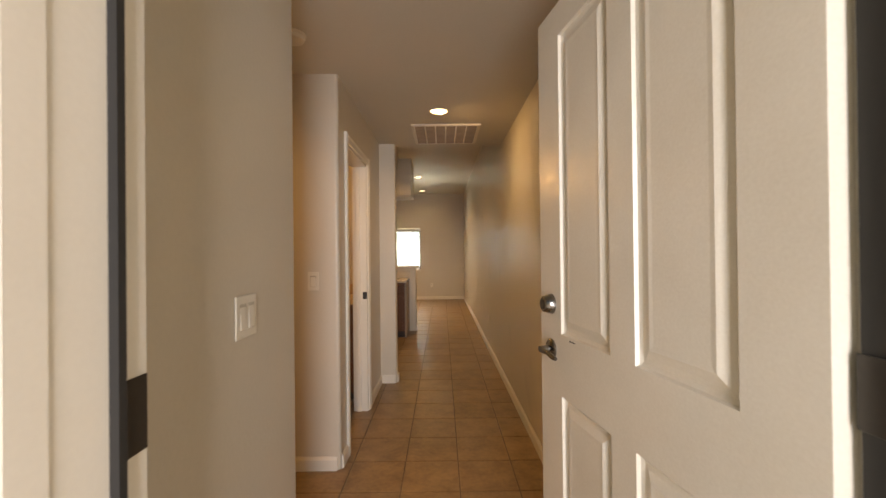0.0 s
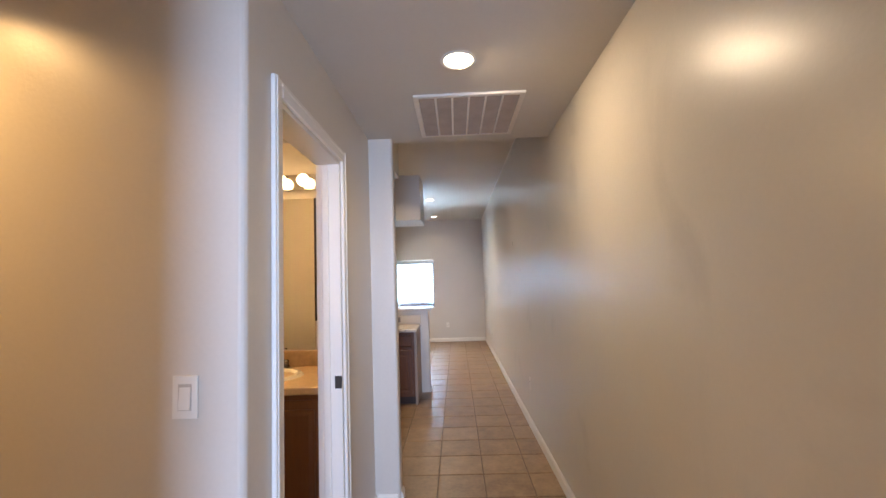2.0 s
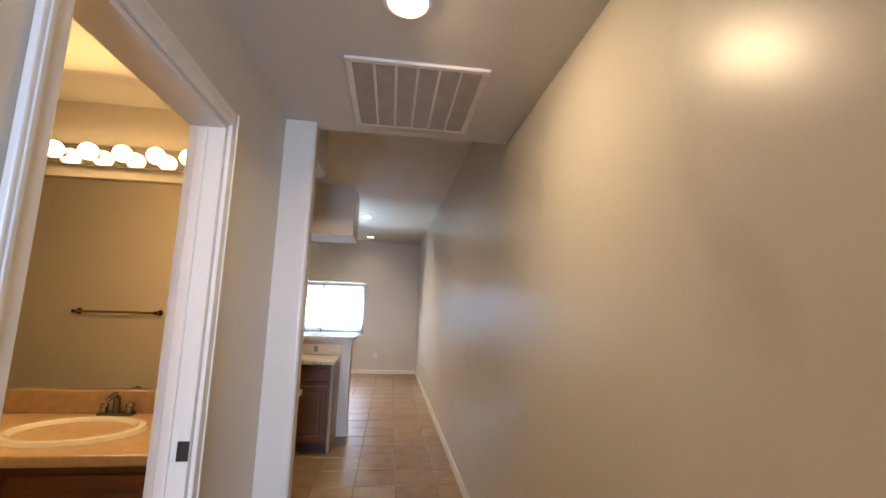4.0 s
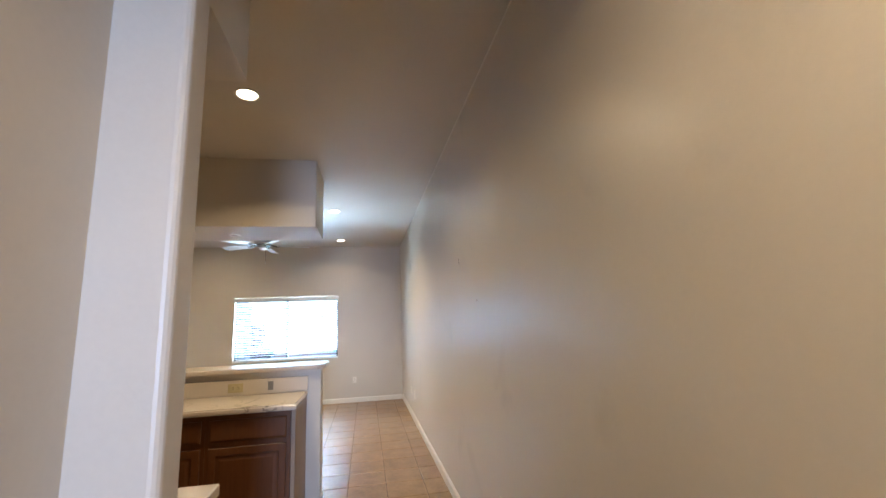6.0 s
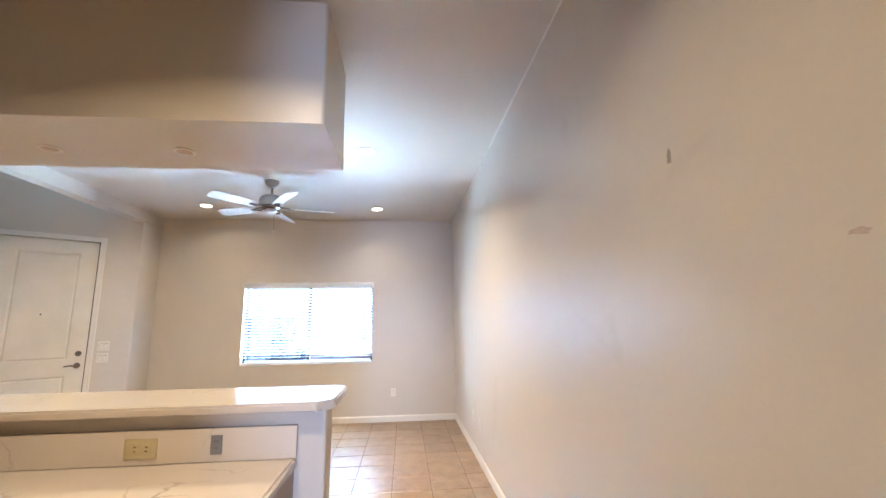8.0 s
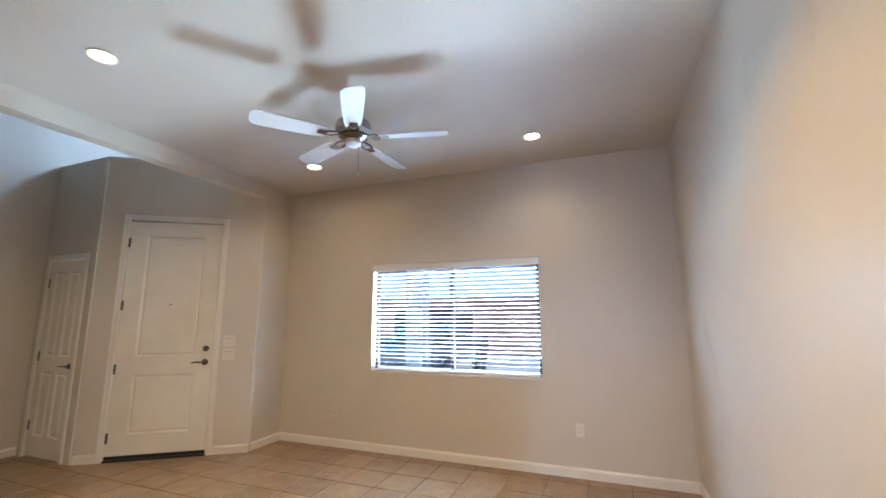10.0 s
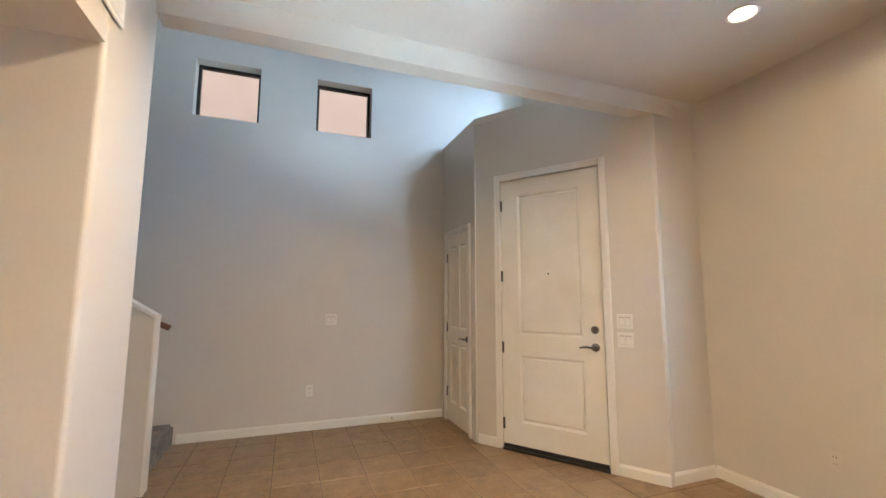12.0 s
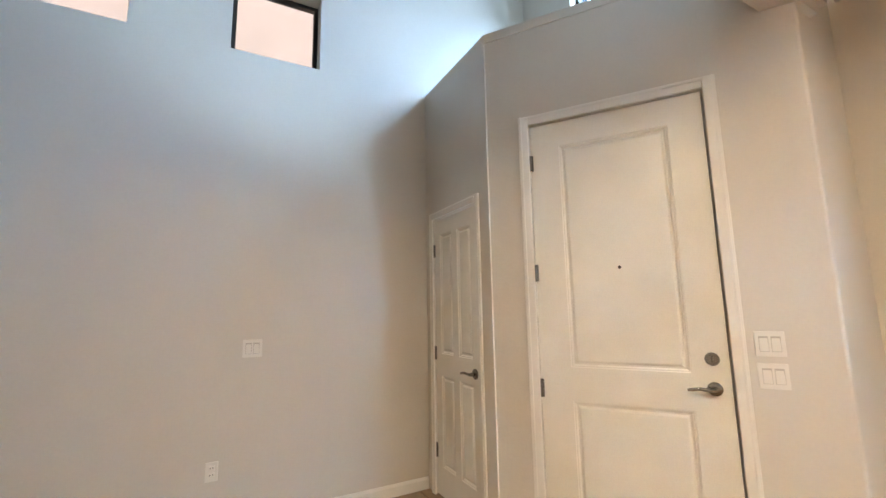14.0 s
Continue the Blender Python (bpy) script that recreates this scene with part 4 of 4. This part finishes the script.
# shrunken outlet shape stands in for a dark mark of unknown nature
outlet(facing(-1.455, 6.4565, 0.962, 0) @ Matrix.Scale(0.6, 4), False, mat("grey_plate", (0.20, 0.19, 0.18), 0.4), "small dark grey outlet shape standing in for an unidentified mark")

# cabinets on the wall next to the hall
for x0, x1 in ((-1.80, -1.215), (-2.40, -1.80), (-3.0, -2.40), (-3.748, -3.0)):
    base_cabinet(x0, x1, 3.823, 4.40)
t = tagged(new("side_countertop", mesh_of("side_countertop", bx(-3.748, -1.19, 3.823, 4.43, 0.86, 0.90, bevel=0.006, seg=2), QSLAB)), "white quartz countertop along the near kitchen wall", "countertop")
for x0, x1 in ((-1.85, -1.22), (-2.47, -1.85), (-3.1, -2.47), (-3.748, -3.1)):
    t = thing("wall_cabinet", pose(0, 0, 0), "stained wood wall cabinet under the soffit", "cabinet", "kitchen wall cabinets")
    part("body", bx(x0 + 0.0005, x1 - 0.0005, 3.8205, 4.108, 1.37, SZ - 0.002), WOOD, t)
    cabinet_front(t, "cabinet_door", x0 + 0.012, x1 - 0.012, 1.385, SZ - 0.02, 4.1085, 1)

# ---- bathroom ----
t = thing("bathroom_vanity", pose(0, 0, 0), "stained wood vanity cabinet with panelled doors", "vanity")
part("body", bx(-2.95, -1.372, 3.15, 3.708, 0.09, 0.88), WOOD, t)
part("toe_kick", bx(-2.95, -1.372, 3.25, 3.708, 0.0, 0.09), WOODD, t)
for x0, x1 in ((-1.88, -1.40), (-2.40, -1.91), (-2.92, -2.43)):
    cabinet_front(t, "cabinet_door", x0, x1, 0.12, 0.85, 3.1495, -1)
t = thing("vanity_countertop", pose(0, 0, 0), "tan laminate vanity top with a raised back edge", "countertop")
part("slab", bx(-2.97, -1.372, 3.12, 3.708, 0.88, 0.92, bevel=0.008, seg=2), LAMIN, t)
part("backsplash", bx(-2.97, -1.372, 3.688, 3.7085, 0.9205, 1.025, bevel=0.004), LAMIN, t)
part("side_splash", bx(-1.392, -1.3725, 3.13, 3.687, 0.9205, 1.025, bevel=0.004), LAMIN, t)
t = thing("wash_basin", pose(-1.87, 3.40, 0.921), "oval white drop-in wash basin", "basin")
bm = lathe([(0.0, -0.13), (0.08, -0.125), (0.16, -0.06), (0.185, 0.004), (0.20, 0.016), (0.22, 0.014), (0.232, 0.0), (0.225, -0.002)], 40)
bmesh.ops.transform(bm, matrix=Matrix.Diagonal((1.12, 0.86, 1, 1)), verts=bm.verts)
part("bowl", bm, PORC, t, "", True)
part("drain", lathe([(0, -0.124), (0.022, -0.124), (0.02, -0.118), (0, -0.119)], 16), CHROME, t, "", True)
t = thing("basin_faucet", pose(-1.87, 3.655, 0.921), "small chrome two-handle basin faucet", "faucet")
part("base_plate", bx(-0.075, 0.075, -0.022, 0.022, 0, 0.016, bevel=0.006, seg=2), NICKEL, t)
part("spout", tube([(0, 0, 0.01), (0, -0.005, 0.075), (0, -0.03, 0.10), (0, -0.075, 0.085)], [0.017, 0.014, 0.012, 0.011]), NICKEL, t, "", True)
for x in (-0.055, 0.055):
    part("handle", lathe([(0, 0.014), (0.018, 0.016), (0.015, 0.035), (0.02, 0.045), (0.012, 0.055), (0, 0.056)], 16, (x, 0, 0)), NICKEL, t, "", True)
t = thing("vanity_mirror", pose(0, 0, 0), "frameless wall mirror with a dark edge strip over the vanity", "mirror")
part("glass", bx(-2.97, -1.635, 3.703, 3.7085, 1.035, 2.06), MIRROR, t)
# thin dark strip along the upper right edge of the glass
part("edge_strip", bx(-1.6345, -1.618, 3.696, 3.7085, 1.22, 2.06), BRONZE, t, "dark strip along the mirror edge")
t = thing("vanity_light", pose(-1.99, 3.7085, 2.17), "chrome bar light with five lit bulbs over the mirror", "wall light")
part("backplate", bx(-0.43, 0.43, -0.03, 0, -0.055, 0.055, bevel=0.006, seg=2), CHROME, t)
for k in range(5):
    x = -0.31 + 0.155 * k
    part("socket", cy(0.022, 0.02, (x, -0.03, 0), (x, -0.05, 0), 16), CHROME, t, "", True)
    bm = bmesh.new()
    bmesh.ops.create_uvsphere(bm, u_segments=16, v_segments=10, radius=0.042, matrix=Matrix.Translation((x, -0.085, 0)))
    part("bulb", bm, BULB, t, "lit frosted globe bulb", True)
area("vanity_lamp", (-1.99, 3.55, 2.17), (-1.99, 2.6, 1.7), 0.8, 0.08, 14, (1.0, 0.64, 0.30))
t = thing("towel_bar", pose(-2.86, 2.151, 1.35), "brass-coloured towel bar on the bathroom wall", "towel bar")
part("bar", cy(0.009, 0.009, (-0.31, 0.06, 0), (0.31, 0.06, 0), 12), mat("aged_brass", (0.38, 0.25, 0.10), 0.35, metal=1), t, "", True)
for x in (-0.31, 0.31):
    part("post", lathe([(0, 0), (0.026, 0), (0.022, 0.01), (0.012, 0.02), (0.014, 0.07), (0, 0.072)], 16), NICKEL, t, "", True, Matrix.Translation((x, 0, 0)) @ Matrix.Rotation(radians(-90), 4, "X"))

# ---- stairs ----
t = thing("staircase", pose(0, 0, 0), "grey carpeted stairs rising along the foyer wall", "stairs", kind="structure")
for i in range(14):
    y1 = 6.95 - 0.275 * i
    bm = bx(XL + 0.002, -5.502, y1 - 0.275 - (0.0 if i < 13 else 1.0), y1, 0.0 if i == 0 else 0.18 * i - 0.02, 0.18 * (i + 1))
    bmesh.ops.bevel(bm, geom=[e for e in bm.edges if all(abs(v.co.y - y1) < 1e-4 and abs(v.co.z - 0.18 * (i + 1)) < 1e-4 for v in e.verts)], offset=0.025, segments=3, affect="EDGES")
    part("step", bm, CARPET, t)


def raked(x0, x1, y0, z0, y1, z1, zb0, zb1):
    """A wall between plan lines x0 and x1 whose top and bottom slope from y0 to y1."""
    bm = bmesh.new()
    v = [bm.verts.new(p) for p in ((x0, y0, zb0), (x1, y0, zb0), (x1, y0, z0), (x0, y0, z0), (x0, y1, zb1), (x1, y1, zb1), (x1, y1, z1), (x0, y1, z1))]
    for f in ((0, 1, 2, 3), (4, 5, 6, 7), (0, 1, 5, 4), (3, 2, 6, 7), (0, 3, 7, 4), (1, 2, 6, 5)):
        bm.faces.new([v[k] for k in f])
    bmesh.ops.recalc_face_normals(bm, faces=bm.faces)
    return bm


solid("wall_stair_rake", raked(-5.498, -5.40, 7.01, 1.19, 3.4, 3.55, 0, 0), WALL, "low sloping wall beside the stairs")
solid("stair_cap", raked(-5.515, -5.385, 7.025, 1.21, 3.4, 3.575, 1.188, 3.55), TRIM, "white cap on the sloping stair wall", "trim")
solid("stair_end_trim", bx(-5.505, -5.395, 7.011, 7.024, 0, 1.186), TRIM, "white end board of the stair wall", "trim")
t = thing("handrail", pose(0, 0, 0), "dark wooden handrail fixed inside the stair wall", "handrail")
part("rail", tube([(-5.575, 7.07, 1.11), (-5.575, 6.9, 1.19), (-5.575, 4.4, 2.83)], 0.022, 12), mat("rail_wood", (0.16, 0.06, 0.03), 0.4, var=0.2), t, "", True)
for y, z in ((6.6, 1.375), (5.2, 2.29)):
    part("bracket", tube([(-5.4975, y, z - 0.06), (-5.55, y, z - 0.055), (-5.575, y, z - 0.02)], 0.007, 8), NICKEL, t, "", True)

# ---- outdoors ----
bm = bmesh.new()
bmesh.ops.create_grid(bm, x_segments=1, y_segments=1, size=400)
tagged(new("ground", mesh_of("ground", bm, PAVING)), "pale concrete paving and drive outside", "ground", kind="structure").location.z = -0.16
t = thing("neighbour_house", pose(-10.4, 8, -0.16), "pale peach stucco house close beside the foyer windows", "house")
part("wall", bx(-4, 0, -9, 9, 0, 8.6), STUCCO, t)
wd = part("window", bx(0.0, 0.05, -1.2, 0.75, 3.9, 4.62, bevel=0.01), TRIM, t, "white framed window")
part("pane", bx(0.051, 0.055, -1.12, 0.67, 3.98, 4.54), mat("dim_glass", (0.5, 0.52, 0.55), 0.1), wd)
part("roof", bx(-4.4, 0.25, -9.3, 9.3, 8.6, 8.85), STUCCOT, t)
t = thing("block_wall", pose(0, 24, -0.16), "red-brown stucco boundary wall across the drive", "boundary wall")
part("wall", bx(-22, 22, 0, 0.25, 0, 2.3), REDWALL, t)
part("coping", bx(-22, 22, -0.04, 0.29, 2.3, 2.42, bevel=0.01), STUCCOT, t)
t = thing("carport", pose(-3, 15.3, -0.16), "flat metal carport with square posts over the parking bays", "carport")
part("roof", bx(-9, 9, -2.5, 0.6, 2.62, 2.86), mat("grey_metal_roof", (0.32, 0.34, 0.38), 0.5, var=0.08), t)
part("fascia", bx(-9.02, 9.02, -2.56, -2.5, 2.55, 2.9), mat("fascia_paint", (0.45, 0.46, 0.48), 0.5), t)
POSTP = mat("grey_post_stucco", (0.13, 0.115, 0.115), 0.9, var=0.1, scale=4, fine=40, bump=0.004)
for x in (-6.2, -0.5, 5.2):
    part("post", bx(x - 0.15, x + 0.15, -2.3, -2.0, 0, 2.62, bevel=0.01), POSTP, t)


def bush(x, y, h, w, n, seed):
    rnd = random.Random(seed)
    t = thing("shrub", pose(x, y, -0.16), "dense green shrub growing beside the drive", "shrub")
    bm = bmesh.new()
    for k in range(5):
        a = k * 1.26
        tube([(0, 0, 0), (0.12 * math.cos(a), 0.12 * math.sin(a), h * 0.35), (w * 0.5 * math.cos(a), w * 0.5 * math.sin(a), h * 0.75)], [0.03, 0.02, 0.008], 6, bm)
    part("stems", bm, BARK, t)
    bm = bmesh.new()
    for _ in range(n):
        u, v, r = rnd.uniform(0, 6.283), rnd.uniform(-0.9, 1), rnd.uniform(0.45, 1) ** 0.5
        s = math.sqrt(max(0, 1 - v * v))
        c = Vector((w * r * s * math.cos(u), w * r * s * math.sin(u), h * (0.55 + 0.45 * r * v)))
        l = rnd.uniform(0.05, 0.11)
        q = Euler((rnd.uniform(0, 6), rnd.uniform(0, 6), rnd.uniform(0, 6))).to_matrix()
        bm.faces.new([bm.verts.new(c + q @ Vector(p)) for p in ((-l, 0, 0), (0, -l * 0.4, 0.01), (l, 0, 0), (0, l * 0.4, 0.01))])
    part("leaves", bm, LEAF, t)


bush(-1.5, 21.5, 2.9, 1.3, 1500, 5)
t = thing("parked_pickup", pose(-5.0, 17.3, -0.16), "dark pickup truck parked under the carport", "car")
body = part("body", bx(-0.95, 0.95, -2.2, 2.3, 0.45, 1.05, bevel=0.08, seg=3), mat("dark_car_paint", (0.03, 0.035, 0.05), 0.2, coat=0.6), t)
part("cab", bx(-0.85, 0.85, -0.6, 1.2, 1.04, 1.75, bevel=0.14, seg=3), mat("car_glass", (0.02, 0.025, 0.03), 0.08), t)
part("grille", bx(-0.6, 0.6, -2.24, -2.19, 0.62, 0.95, bevel=0.01), CHROME, t)
for x in (-0.75, 0.75):
    part("headlight", bx(x - 0.13, x + 0.13, -2.235, -2.18, 0.68, 0.92, bevel=0.02), PORC, t)
for x in (-0.9, 0.9):
    for y in (-1.4, 1.4):
        part("wheel", cy(0.38, 0.38, (x - 0.12, y, 0.38), (x + 0.12, y, 0.38), 24), BLACK, t, "", True)
t = thing("facade_outside", pose(0, 0, 0), "tan stucco outer wall beside the entrance door", "facade", kind="structure")
part("wall", bx(-3.4, -1.066, -0.19, -0.131, -0.16, 3.0), STUCCOT, t)

# ---- floor tiles ----
T0, TS, GAP = 0.336, 0.329, 0.0035
cache = {}


def tile_mesh(w, d):
    key = (round(w, 3), round(d, 3))
    if key not in cache:
        bm = bmesh.new()
        c = 0.0035
        rings = [[bm.verts.new(v) for v in ((k, k, z), (w - k, k, z), (w - k, d - k, z), (k, d - k, z))] for k, z in ((0, -0.0075), (0, -0.0028), (c, 0.0))]
        for a, b in zip(rings, rings[1:]):
            for k in range(4):
                bm.faces.new((a[k], a[(k + 1) % 4], b[(k + 1) % 4], b[k]))
        bm.faces.new(rings[-1])
        cache[key] = mesh_of("tile", bm, TILE)
    return cache[key]


TF = solid("floor", bx(XL, 0.03, 0.03, YW - 0.001, -0.0065, -0.0045), GROUT, "brown mottled ceramic floor tiles with dark grout", "floor")
count, rest = 0, bmesh.new()
for i in range(-20, 2):
    for j in range(-9, 26):
        x0, y0 = -0.52 + i * T0 + GAP, 2.797 + j * T0 + GAP
        x1, y1 = min(x0 + TS, 0.03 * (1 - y0 / 11) - 0.002), min(y0 + TS, YW - 0.002)
        x0, y0 = max(x0, XL + 0.002), max(y0, 0.035)
        if x1 - x0 < 0.03 or y1 - y0 < 0.03:
            continue
        cx, cyy = (x0 + x1) / 2, (y0 + y1) / 2
        if (cx < -1.5 and cyy < 3.5 and not (0.8 < cyy < 2.1 and cx > -3.3)) or (cx < -3.9 and cyy < 6.7):
            continue
        near = cx > -1.5 or cyy > 7.0
        if near and count < 300 and (cx > -1.3 or (cyy > 7.6 and cx > -5.6)):
            o = new("tile", tile_mesh(x1 - x0, y1 - y0))
            o.parent, o.location = TF, (x0, y0, random.uniform(-0.0006, 0.0))
            count += 1
        else:
            z = random.uniform(-0.0006, 0)
            c = 0.0035
            rings = [[rest.verts.new(v) for v in ((x0 + k, y0 + k, h + z), (x1 - k, y0 + k, h + z), (x1 - k, y1 - k, h + z), (x0 + k, y1 - k, h + z))] for k, h in ((0, -0.0075), (0, -0.0028), (c, 0.0))]
            for a, b in zip(rings, rings[1:]):
                for k in range(4):
                    rest.faces.new((a[k], a[(k + 1) % 4], b[(k + 1) % 4], b[k]))
            rest.faces.new(rings[-1])
tagged(part("tiles", rest, TILE, TF), kind="stuff")
